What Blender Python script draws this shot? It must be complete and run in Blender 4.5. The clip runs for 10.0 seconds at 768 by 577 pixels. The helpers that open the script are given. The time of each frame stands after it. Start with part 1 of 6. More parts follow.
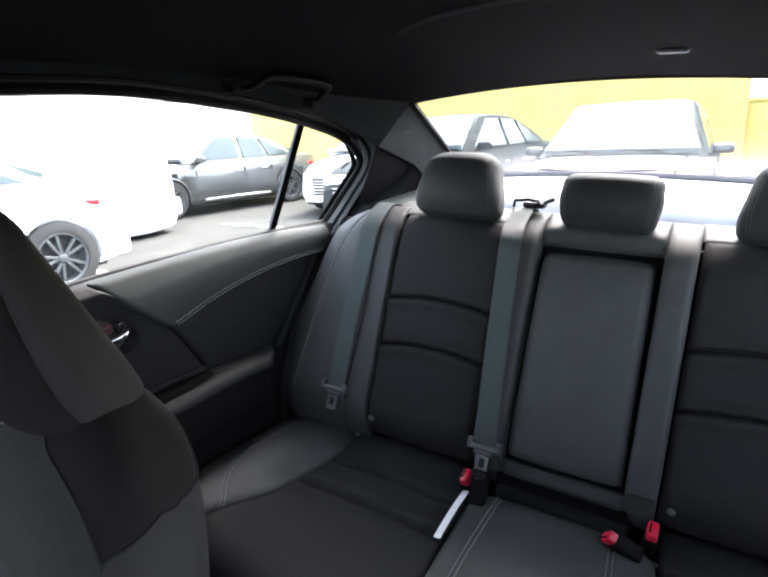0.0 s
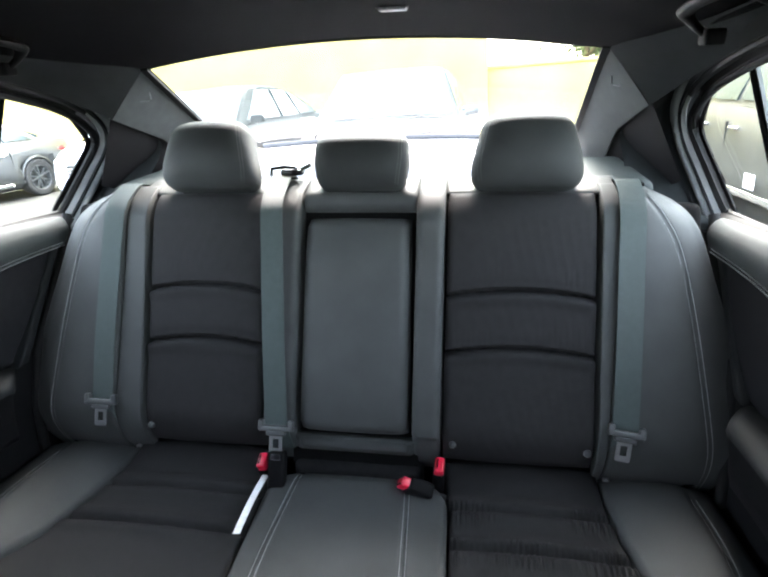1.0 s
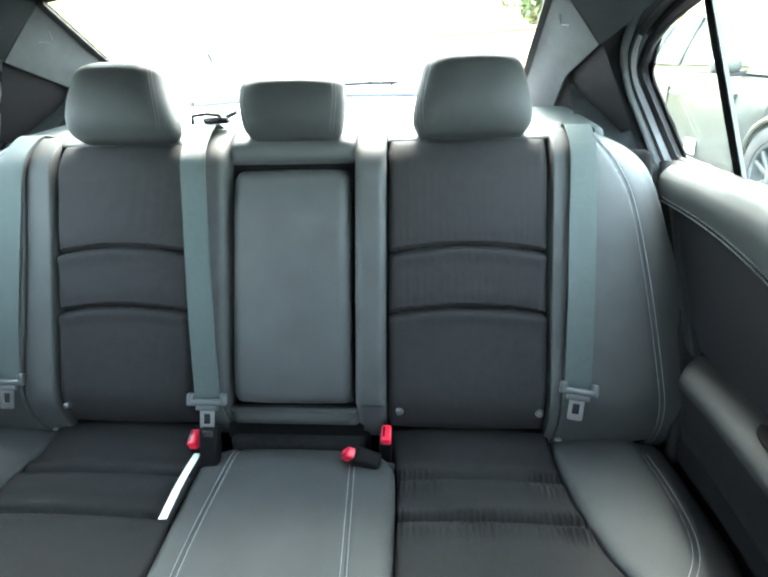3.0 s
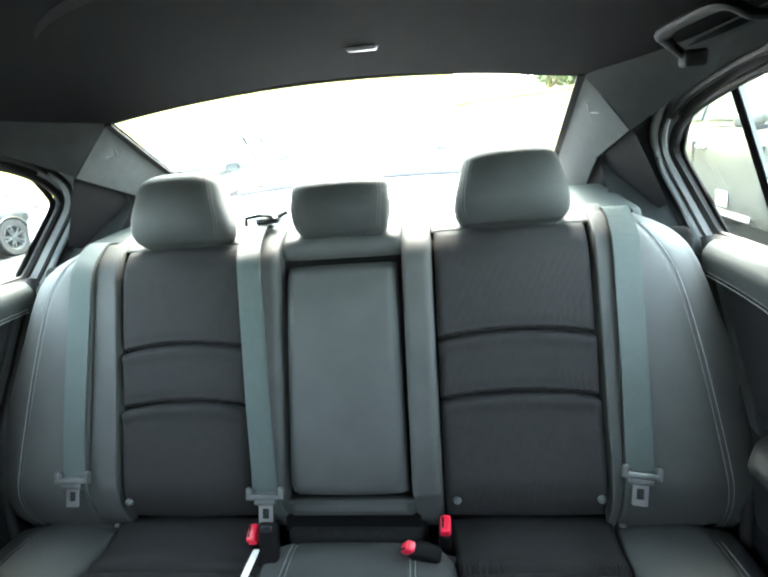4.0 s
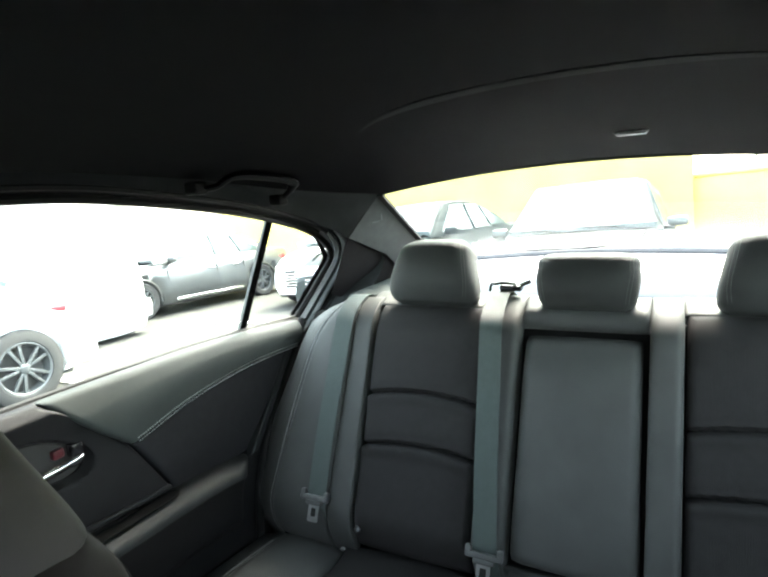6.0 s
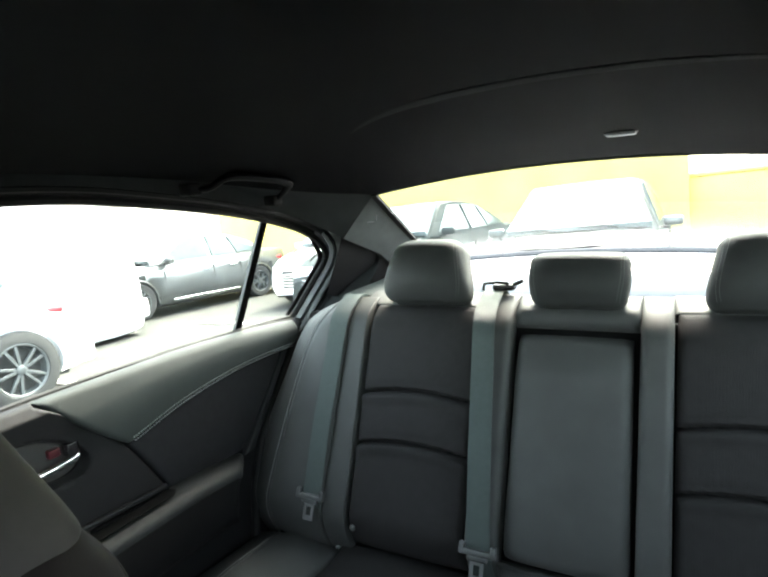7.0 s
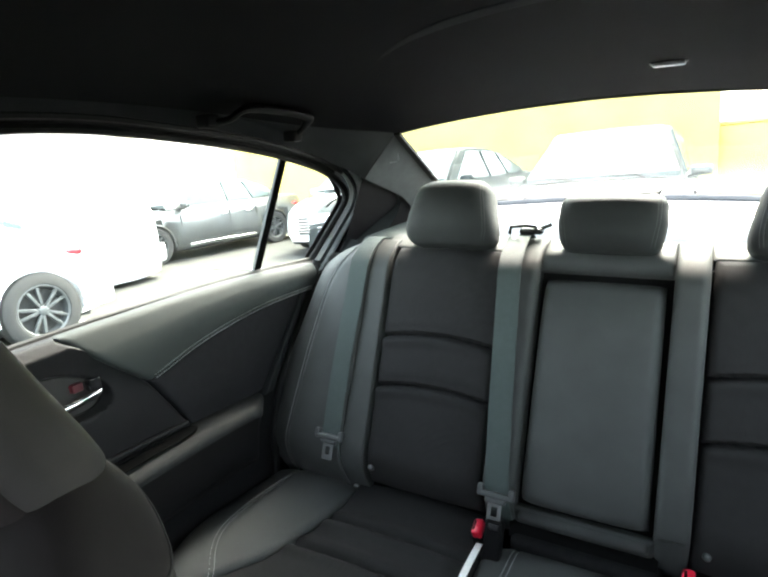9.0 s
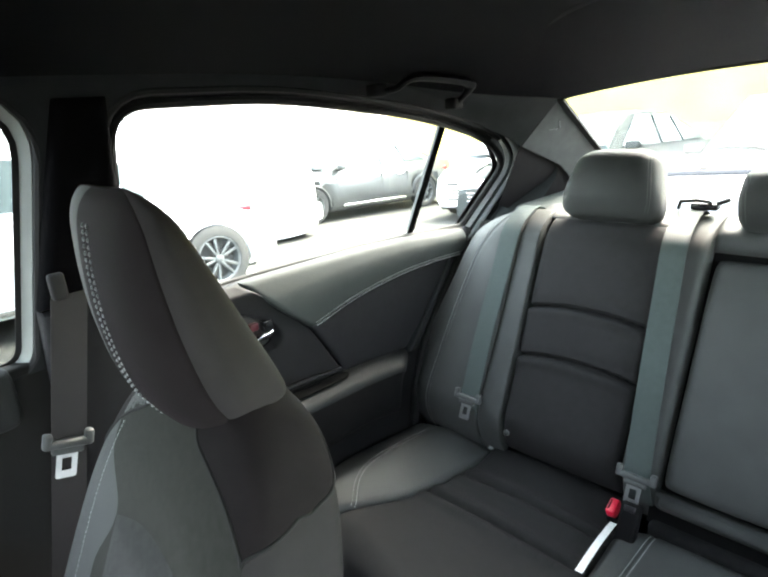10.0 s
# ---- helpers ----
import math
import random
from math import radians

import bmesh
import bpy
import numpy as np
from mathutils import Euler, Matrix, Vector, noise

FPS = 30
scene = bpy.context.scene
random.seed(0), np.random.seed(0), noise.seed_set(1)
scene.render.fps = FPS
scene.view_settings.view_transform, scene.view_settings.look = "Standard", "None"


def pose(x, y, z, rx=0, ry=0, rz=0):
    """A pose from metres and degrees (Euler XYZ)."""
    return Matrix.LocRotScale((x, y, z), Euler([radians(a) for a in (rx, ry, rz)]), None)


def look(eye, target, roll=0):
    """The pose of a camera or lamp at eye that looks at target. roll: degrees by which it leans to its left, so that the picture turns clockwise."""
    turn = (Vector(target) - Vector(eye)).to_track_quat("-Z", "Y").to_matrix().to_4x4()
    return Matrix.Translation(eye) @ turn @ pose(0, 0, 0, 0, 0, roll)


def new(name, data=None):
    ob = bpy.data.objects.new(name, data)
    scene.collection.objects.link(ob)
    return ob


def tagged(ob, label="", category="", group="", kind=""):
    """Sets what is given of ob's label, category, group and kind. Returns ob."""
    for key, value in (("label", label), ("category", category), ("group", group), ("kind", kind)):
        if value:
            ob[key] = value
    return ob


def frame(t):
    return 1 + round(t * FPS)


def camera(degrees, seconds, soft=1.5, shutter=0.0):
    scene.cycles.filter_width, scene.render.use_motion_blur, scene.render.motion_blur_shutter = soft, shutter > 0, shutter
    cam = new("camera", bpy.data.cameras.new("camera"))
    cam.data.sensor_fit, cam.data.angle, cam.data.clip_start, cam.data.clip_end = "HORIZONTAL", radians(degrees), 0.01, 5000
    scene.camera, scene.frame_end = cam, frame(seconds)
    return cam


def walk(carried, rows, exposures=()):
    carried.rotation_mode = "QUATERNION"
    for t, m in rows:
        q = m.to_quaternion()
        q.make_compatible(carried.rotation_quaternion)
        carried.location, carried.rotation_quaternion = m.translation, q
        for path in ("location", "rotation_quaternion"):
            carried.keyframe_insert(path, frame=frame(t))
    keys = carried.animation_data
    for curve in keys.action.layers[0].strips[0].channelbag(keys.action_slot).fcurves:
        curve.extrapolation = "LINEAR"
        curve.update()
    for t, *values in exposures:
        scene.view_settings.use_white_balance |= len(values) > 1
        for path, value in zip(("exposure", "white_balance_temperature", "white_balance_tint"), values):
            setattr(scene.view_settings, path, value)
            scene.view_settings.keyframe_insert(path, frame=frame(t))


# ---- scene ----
cam = camera(70.0, 10.0, soft=2.3)
SKY, SUN, STOPS = 0.15, 0.55, 5.70
LIGHTNESS = [(0.0, -1.05, 6650, 20), (0.5, -0.8, 6650, 18), (1.0, -0.30, 6720, 14), (1.5, 0.08, 6430, 9), (2.0, 0.37, 6380, 3), (3.5, 0.64, 6650, 2), (4.5, 0.13, 6850, 3), (5.5, -0.25, 7000, 5), (7.5, -0.62, 7100, 5), (9.0, -0.52, 7150, 7), (9.5, -0.38, 7200, 9), (10.0, -0.08, 7200, 9)]
PATH = [
    (0, (0.194, -0.242, 1.279), (-0.791, 1.367, 0.616), -1.7),
    (0.5, (0.233, -0.219, 1.271), (-0.317, 1.6, 0.648), -2.8),
    (1, (0.241, -0.177, 1.257), (-0.072, 1.642, 0.486), -2.5),
    (1.5, (0.25, -0.121, 1.219), (0.065, 1.569, 0.166), -0.9),
    (2, (0.263, -0.102, 1.188), (0.196, 1.498, -0.01), 0.5),
    (2.2, (0.262, -0.104, 1.185), (0.174, 1.56, 0.078), 0.2),
    (3.3, (0.252, -0.108, 1.209), (0.085, 1.708, 0.388), -3.5),
    (3.5, (0.241, -0.107, 1.238), (0.054, 1.727, 0.461), -4.7),
    (4, (0.228, -0.115, 1.255), (-0.027, 1.758, 0.603), -5.7),
    (4.5, (0.181, -0.135, 1.268), (-0.277, 1.746, 0.768), -5.6),
    (5, (0.149, -0.152, 1.284), (-0.56, 1.676, 0.889), -5.5),
    (5.5, (0.146, -0.18, 1.275), (-0.685, 1.601, 0.905), -4.2),
    (6, (0.166, -0.196, 1.279), (-0.768, 1.535, 0.914), -4.5),
    (7.5, (0.178, -0.201, 1.279), (-0.741, 1.536, 0.912), -4.6),
    (8, (0.16, -0.191, 1.273), (-0.741, 1.547, 0.863), -3.8),
    (8.5, (0.156, -0.189, 1.269), (-0.734, 1.548, 0.83), -4.1),
    (9, (0.149, -0.185, 1.259), (-0.816, 1.482, 0.718), -4.1),
    (9.5, (0.148, -0.185, 1.251), (-0.974, 1.321, 0.561), -4.8),
    (10, (0.161, -0.223, 1.269), (-1.201, 1.104, 0.647), -4.6),
]
walk(cam, [(t, look(eye, target, roll)) for t, eye, target, roll in PATH], [(t, STOPS + stops, kelvin, tint) for t, stops, kelvin, tint in LIGHTNESS])
# ---- world, sun and sky ----
world = bpy.data.worlds.new("sky")
scene.world = world
world.use_nodes = True
wn, wl = world.node_tree.nodes, world.node_tree.links
sky = wn.new("ShaderNodeTexSky")
sky.sky_type, sky.sun_disc = "NISHITA", False
sky.sun_elevation, sky.sun_rotation = radians(47), radians(3)
sky.air_density, sky.dust_density, sky.ozone_density = 1.0, 3.0, 1.0
wn["Background"].inputs["Strength"].default_value = SKY
haze = wn.new("ShaderNodeHueSaturation")
haze.inputs["Saturation"].default_value = 0.55
wl.new(sky.outputs[0], haze.inputs["Color"])
wl.new(haze.outputs[0], wn["Background"].inputs["Color"])
sun = new("sun", bpy.data.lights.new("sun", "SUN"))
sun.data.energy, sun.data.angle, sun.data.color = SUN, radians(30), (1.0, 0.985, 0.965)
sun.matrix_world = look((0.5, 9.3, 10), (0, 0, 0))


# ---- materials ----
def material(name, dark, light, scale=40.0, rough=0.6, bump=0.2, grain=900.0, metal=0.0, coat=0.0, weave=0.0, sheen=0.0, stretch=(1, 1, 1), spec=0.5, ribs="DIAGONAL"):
    """Two tones mixed by a coarse noise, a fine relief, and a woven rib where asked."""
    m = bpy.data.materials.new(name)
    m.use_nodes = True
    n, k = m.node_tree.nodes, m.node_tree.links
    b = n["Principled BSDF"]
    co = n.new("ShaderNodeTexCoord")
    mp = n.new("ShaderNodeMapping")
    mp.inputs["Scale"].default_value = stretch
    k.new(co.outputs["Object"], mp.inputs["Vector"])
    big = n.new("ShaderNodeTexNoise")
    big.inputs["Scale"].default_value, big.inputs["Detail"].default_value = scale, 5
    k.new(mp.outputs[0], big.inputs["Vector"])
    ramp = n.new("ShaderNodeValToRGB")
    ramp.color_ramp.elements[0].position, ramp.color_ramp.elements[1].position = 0.3, 0.7
    ramp.color_ramp.elements[0].color, ramp.color_ramp.elements[1].color = (*dark, 1), (*light, 1)
    k.new(big.outputs["Fac"], ramp.inputs[0])
    k.new(ramp.outputs[0], b.inputs["Base Color"])
    fine = n.new("ShaderNodeTexNoise")
    fine.inputs["Scale"].default_value, fine.inputs["Detail"].default_value = grain, 3
    k.new(mp.outputs[0], fine.inputs["Vector"])
    height = fine.outputs["Fac"]
    if weave:
        wave = n.new("ShaderNodeTexWave")
        wave.bands_direction = ribs
        wave.inputs["Scale"].default_value, wave.inputs["Distortion"].default_value = weave, 0.6
        k.new(mp.outputs[0], wave.inputs["Vector"])
        add = n.new("ShaderNodeMath")
        add.operation = "ADD"
        k.new(fine.outputs["Fac"], add.inputs[0])
        k.new(wave.outputs["Fac"], add.inputs[1])
        height = add.outputs[0]
    bp = n.new("ShaderNodeBump")
    bp.inputs["Strength"].default_value, bp.inputs["Distance"].default_value = bump, 0.002
    k.new(height, bp.inputs["Height"])
    k.new(bp.outputs[0], b.inputs["Normal"])
    wear = n.new("ShaderNodeMapRange")
    wear.inputs["To Min"].default_value, wear.inputs["To Max"].default_value = rough * 0.88, min(1.0, rough * 1.12)
    k.new(big.outputs["Fac"], wear.inputs["Value"])
    k.new(wear.outputs[0], b.inputs["Roughness"])
    b.inputs["Metallic"].default_value, b.inputs["Coat Weight"].default_value = metal, coat
    b.inputs["Sheen Weight"].default_value = sheen
    b.inputs["Specular IOR Level"].default_value = spec
    return m


def glass(name, tint, gloss=0.06):
    m = bpy.data.materials.new(name)
    m.use_nodes = True
    n, k = m.node_tree.nodes, m.node_tree.links
    n.remove(n["Principled BSDF"])
    clear, shine, mix, fr, power = n.new("ShaderNodeBsdfTransparent"), n.new("ShaderNodeBsdfGlossy"), n.new("ShaderNodeMixShader"), n.new("ShaderNodeLayerWeight"), n.new("ShaderNodeMath")
    clear.inputs["Color"].default_value = (*tint, 1)
    shine.inputs["Roughness"].default_value = gloss
    power.operation = "POWER"
    power.inputs[1].default_value = 6.0
    k.new(fr.outputs["Facing"], power.inputs[0])
    k.new(power.outputs[0], mix.inputs[0])
    k.new(clear.outputs[0], mix.inputs[1])
    k.new(shine.outputs[0], mix.inputs[2])
    k.new(mix.outputs[0], n["Material Output"].inputs["Surface"])
    return m


LEATHER = material("black_leatherette", (0.0345, 0.0372, 0.0363), (0.0445, 0.0478, 0.0468), 14, 0.60, 0.26, 1100, spec=0.27)
# the seat leather again, lighter to stand in for stronger light on the cushion
LEATHER_LIT = material("black_leatherette_lit", (0.038, 0.0400, 0.0397), (0.049, 0.0515, 0.0512), 14, 0.62, 0.40, 1000, spec=0.20)
REST_LEATHER = material("dark_headrest_cover", (0.0285, 0.0305, 0.0300), (0.0370, 0.0395, 0.0388), 14, 0.62, 0.24, 1100, spec=0.16)
LEATHER_DOOR = material("door_leatherette", (0.0270, 0.0325, 0.0318), (0.0345, 0.0408, 0.0400), 16, 0.66, 0.2, 1100, spec=0.19)
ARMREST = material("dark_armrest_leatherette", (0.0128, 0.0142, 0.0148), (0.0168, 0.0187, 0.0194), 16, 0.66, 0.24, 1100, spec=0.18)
FABRIC = material("charcoal_seat_fabric", (0.0184, 0.0180, 0.0184), (0.0231, 0.0227, 0.0231), 60, 0.85, 0.46, 1300, weave=150, spec=0.10, ribs="X")
FRONT_FABRIC = material("grey_knit_seat_fabric", (0.039, 0.040, 0.039), (0.053, 0.054, 0.053), 120, 0.85, 0.75, 1200, spec=0.1)
# roof cloth lightened for the light it catches beside the windows
RAIL = material("lit_side_trim_cloth", (0.0205, 0.0224, 0.0228), (0.0260, 0.0284, 0.0290), 30, 0.95, 0.5, 1800, spec=0.08)
# lighter than the headliner, to paint the highlight on its crease
CREASE_LIGHT = material("crease_highlight_cloth", (0.0115, 0.0115, 0.0126), (0.0145, 0.0145, 0.0158), 30, 0.95, 0.5, 1800, spec=0.05)
# near-black that stands in for shade in gaps and recesses
SHADE_BLACK = material("shade_black", (0.003, 0.003, 0.003), (0.005, 0.005, 0.005), 60, 0.95, 0.3, 1200, spec=0.05)
DOOR_PLASTIC = material("black_door_plastic", (0.0080, 0.0080, 0.0090), (0.0110, 0.0110, 0.0122), 30, 0.62, 0.25, 1300, spec=0.16)
DOOR_FABRIC = material("charcoal_door_fabric", (0.0125, 0.0127, 0.0146), (0.0172, 0.0175, 0.0196), 60, 0.85, 0.35, 1500, spec=0.12)
WEBBING = material("grey_green_webbing", (0.039, 0.053, 0.050), (0.047, 0.062, 0.059), 90, 0.6, 0.4, 1600, weave=420, spec=0.3)
# the same roof cloth, base near black to stand in for ceiling shade
HEADLINER = material("shaded_headliner_cloth", (0.0022, 0.0021, 0.0026), (0.0032, 0.0031, 0.0037), 30, 0.95, 0.5, 1800, spec=0.035)
# the same cloth lightest of all, for light from the rear window
PILLAR = material("lit_pillar_cloth", (0.045, 0.0495, 0.0486), (0.0560, 0.0612, 0.0600), 40, 0.85, 0.3, 1500, spec=0.1)
GRIP = material("black_handle_plastic", (0.0024, 0.0024, 0.0027), (0.0034, 0.0034, 0.0038), 40, 0.62, 0.1, 900, spec=0.10)
PLASTIC = material("black_grained_plastic", (0.015, 0.015, 0.016), (0.020, 0.020, 0.021), 30, 0.6, 0.25, 1300, spec=0.25)
BUCKLE = material("grey_buckle_plastic", (0.046, 0.050, 0.050), (0.058, 0.062, 0.062), 60, 0.42, 0.1, 1300)
GLOSS_BLACK = material("gloss_black_trim", (0.008, 0.008, 0.009), (0.010, 0.010, 0.011), 30, 0.22, 0.03, 500)
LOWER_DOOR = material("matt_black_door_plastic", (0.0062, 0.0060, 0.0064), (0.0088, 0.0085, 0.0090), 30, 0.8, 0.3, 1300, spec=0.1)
RUBBER = material("black_rubber_seal", (0.006, 0.006, 0.006), (0.009, 0.009, 0.009), 50, 0.7, 0.1, 700, spec=0.25)
DARK_RED = material("dark_red_lock_mark", (0.05, 0.003, 0.006), (0.07, 0.008, 0.016), 80, 0.4, 0.05, 700)
RED = material("red_release_button", (0.55, 0.008, 0.035), (0.66, 0.012, 0.045), 80, 0.35, 0.05, 700)
TAG = material("white_paper_tag", (0.70, 0.70, 0.69), (0.80, 0.80, 0.79), 90, 0.8, 0.1, 600)
CHROME = material("bright_chrome", (0.62, 0.63, 0.64), (0.70, 0.71, 0.72), 40, 0.16, 0.02, 400, metal=1.0)
STEEL = material("brushed_steel", (0.24, 0.25, 0.25), (0.30, 0.31, 0.31), 60, 0.35, 0.05, 900, metal=0.9)
THREAD = material("pale_grey_thread", (0.22, 0.23, 0.23), (0.30, 0.31, 0.31), 200, 0.8, 0.2, 2500)
DARK_THREAD = material("dark_grey_thread", (0.085, 0.088, 0.086), (0.11, 0.113, 0.11), 200, 0.8, 0.2, 2500)
CARPET = material("black_carpet", (0.009, 0.009, 0.010), (0.014, 0.014, 0.014), 80, 0.95, 0.8, 900, spec=0.1)
LENS = material("frosted_lamp_lens", (0.26, 0.26, 0.27), (0.33, 0.33, 0.34), 120, 0.4, 0.1, 900)
WHITE_PAINT = material("white_car_paint", (0.74, 0.75, 0.76), (0.80, 0.81, 0.82), 6, 0.3, 0.01, 200, coat=0.8)
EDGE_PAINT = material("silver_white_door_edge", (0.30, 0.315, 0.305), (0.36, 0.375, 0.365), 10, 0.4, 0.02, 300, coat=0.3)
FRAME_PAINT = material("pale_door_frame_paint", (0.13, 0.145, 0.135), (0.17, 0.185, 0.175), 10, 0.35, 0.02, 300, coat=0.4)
GREY_PAINT = material("grey_car_paint", (0.060, 0.063, 0.062), (0.078, 0.081, 0.080), 6, 0.3, 0.01, 200, metal=0.3, coat=0.8)
DARK_PAINT = material("dark_grey_car_paint", (0.055, 0.056, 0.048), (0.068, 0.069, 0.060), 6, 0.4, 0.01, 200, coat=0.1, spec=0.3)
CAR_GLASS = material("dark_car_window", (0.040, 0.056, 0.058), (0.052, 0.070, 0.072), 4, 0.1, 0.005, 60, spec=0.3)
# pale base colour stands in for the sky reflected in parked cars' windscreens
SKY_SCREEN = material("sky_painted_windscreen", (0.20, 0.225, 0.23), (0.25, 0.275, 0.28), 4, 0.15, 0.005, 60, spec=0.4)
GAP = material("matt_black_gap", (0.0035, 0.0035, 0.0035), (0.005, 0.005, 0.005), 40, 0.98, 0.1, 400, spec=0.0)
LIP_SHADE = material("shade_grey_lip", (0.040, 0.043, 0.045), (0.048, 0.052, 0.054), 20, 0.98, 0.1, 400, spec=0.0)
TYRE = material("tyre_rubber", (0.022, 0.022, 0.022), (0.035, 0.034, 0.033), 20, 0.85, 0.3, 400)
ALLOY = material("silver_alloy", (0.070, 0.075, 0.076), (0.095, 0.100, 0.102), 20, 0.40, 0.03, 500, metal=0.3)
TAIL = material("red_tail_lens", (0.45, 0.02, 0.03), (0.55, 0.03, 0.04), 30, 0.2, 0.02, 300, coat=0.5)
LAMP = material("clear_head_lamp", (0.55, 0.57, 0.58), (0.68, 0.70, 0.71), 30, 0.15, 0.02, 300, coat=0.5)
ASPHALT = material("worn_asphalt", (0.0085, 0.0088, 0.0082), (0.0400, 0.0400, 0.0350), 2.6, 0.9, 0.8, 220)
PAINT_LINE = material("worn_white_road_paint", (0.45, 0.45, 0.42), (0.66, 0.66, 0.62), 9, 0.75, 0.4, 220)
YELLOW = material("yellow_rendered_wall", (0.64, 0.475, 0.150), (0.72, 0.555, 0.205), 0.9, 0.9, 0.6, 60)
SIDING = material("white_wall_boards", (0.62, 0.63, 0.63), (0.74, 0.75, 0.75), 1.2, 0.8, 0.3, 70)
ROOFING = material("grey_roof_edge", (0.30, 0.30, 0.30), (0.38, 0.38, 0.37), 3, 0.8, 0.3, 90)
LEAF = material("green_leaves", (0.085, 0.125, 0.055), (0.125, 0.170, 0.085), 3, 0.6, 0.2, 60)
BARK = material("grey_brown_bark", (0.09, 0.07, 0.05), (0.16, 0.13, 0.10), 12, 0.9, 1.0, 60)
WINDOW_GLASS = glass("clear_window_glass", (0.80, 0.84, 0.82))
REAR_GLASS = glass("tinted_rear_glass", (0.65, 0.70, 0.69))
# strong tint added to the unseen windscreen to hold back front light
SCREEN_GLASS = glass("darkened_windscreen", (0.15, 0.165, 0.16))
# tint added so less light enters through the front side windows
FRONT_GLASS = glass("darkened_front_glass", (0.52, 0.55, 0.54))
SEAL_GREY = material("grey_green_weatherstrip", (0.105, 0.114, 0.110), (0.135, 0.146, 0.140), 40, 0.6, 0.1, 900)
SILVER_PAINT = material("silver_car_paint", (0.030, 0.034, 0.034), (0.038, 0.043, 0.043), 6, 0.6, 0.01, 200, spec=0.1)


# ---- mesh helpers ----
def part(name, mesh, mat, parent=None, label="", smooth=True):
    """Links a bmesh, or a mesh, as one object under a thing or a part."""
    if isinstance(mesh, bmesh.types.BMesh):
        bmesh.ops.recalc_face_normals(mesh, faces=mesh.faces[:])
        data = bpy.data.meshes.new(name)
        mesh.to_mesh(data)
        mesh.free()
    else:
        data = mesh
    data.materials.append(mat)
    if smooth:
        data.shade_smooth()
        data.set_sharp_from_angle(angle=radians(42))
    ob = new(name, data)
    if parent is not None:
        ob.parent = parent
    if label:
        ob["label"] = label
    return ob


def thing(name, label, category, group="", kind=""):
    return tagged(new(name), label, category, group, kind)


def piecewise(points):
    """A smooth curve through (a, b) pairs."""
    a = np.array([p[0] for p in points], float)
    b = np.array([p[1] for p in points], float)

    def value(t):
        t = min(max(t, a[0]), a[-1])
        i = min(int(np.searchsorted(a, t, side="right")) - 1, len(a) - 2)
        h = (t - a[i]) / (a[i + 1] - a[i])
        slope = [(b[min(j + 1, len(b) - 1)] - b[max(j - 1, 0)]) / (a[min(j + 1, len(a) - 1)] - a[max(j - 1, 0)]) for j in (i, i + 1)]
        w = a[i + 1] - a[i]
        return float((2 * h**3 - 3 * h**2 + 1) * b[i] + (h**3 - 2 * h**2 + h) * w * slope[0] + (-2 * h**3 + 3 * h**2) * b[i + 1] + (h**3 - h**2) * w * slope[1])

    return value


def ease(t):
    return 0.35 * t + 0.65 * (0.5 - 0.5 * math.cos(math.pi * t))


def pillow(place, plan, rise, nu, nv, edge=0.012, depth=0.05, corner=0.0, roll=0.85):
    """A padded panel: plan(u, v) gives its flat place (a, b), rise(a, b) its height, place(a, b, d) its point. Edges roll back, and a skirt and back close it."""
    bm = bmesh.new()
    us, vs = [ease(i / (nu - 1)) for i in range(nu)], [ease(j / (nv - 1)) for j in range(nv)]
    flat = [[plan(u, v) for u in us] for v in vs]
    grid = []
    for j, row in enumerate(flat):
        line = []
        for i, (a, b) in enumerate(row):
            w = math.dist(row[0], row[-1])
            h = math.dist(flat[0][i], flat[-1][i])
            p, q = min(us[i], 1 - us[i]) * w, min(vs[j], 1 - vs[j]) * h
            e = min(p, q)
            if corner and p < corner and q < corner:
                e = corner - math.hypot(corner - p, corner - q)
            k = 1 - min(max(e, 0) / edge, 1)
            d = rise(a, b) - roll * edge * (1 - math.sqrt(max(0.0, 1 - k * k))) + min(e, 0) * 1.5
            line.append(bm.verts.new(place(a, b, d)))
        grid.append(line)
    for j in range(nv - 1):
        for i in range(nu - 1):
            bm.faces.new((grid[j][i], grid[j][i + 1], grid[j + 1][i + 1], grid[j + 1][i]))
    ring = [(0, i) for i in range(nu)] + [(j, nu - 1) for j in range(1, nv)] + [(nv - 1, i) for i in range(nu - 2, -1, -1)] + [(j, 0) for j in range(nv - 2, 0, -1)]
    low = [bm.verts.new(place(*flat[j][i], rise(*flat[j][i]) - depth)) for j, i in ring]
    for n in range(len(ring)):
        (j, i), (jj, ii) = ring[n], ring[(n + 1) % len(ring)]
        bm.faces.new((grid[j][i], grid[jj][ii], low[(n + 1) % len(ring)], low[n]))
    bm.faces.new(low)
    return bm


def box(bm, lo, hi, bevel=0.0, m=Matrix()):
    """A box from corner to corner with bevelled edges."""
    made = bmesh.ops.create_cube(bm, size=1)["verts"]
    size, mid = [h - l for l, h in zip(lo, hi)], [(h + l) / 2 for l, h in zip(lo, hi)]
    for v in made:
        v.co = Vector([c * s + o for c, s, o in zip(v.co, size, mid)])
    if bevel:
        edges = list({e for v in made for e in v.link_edges})
        made = list({v for f in bmesh.ops.bevel(bm, geom=edges, offset=bevel, segments=3, profile=0.5, affect="EDGES")["faces"] for v in f.verts} | {v for v in made if v.is_valid})
    for v in made:
        v.co = m @ v.co
    return bm


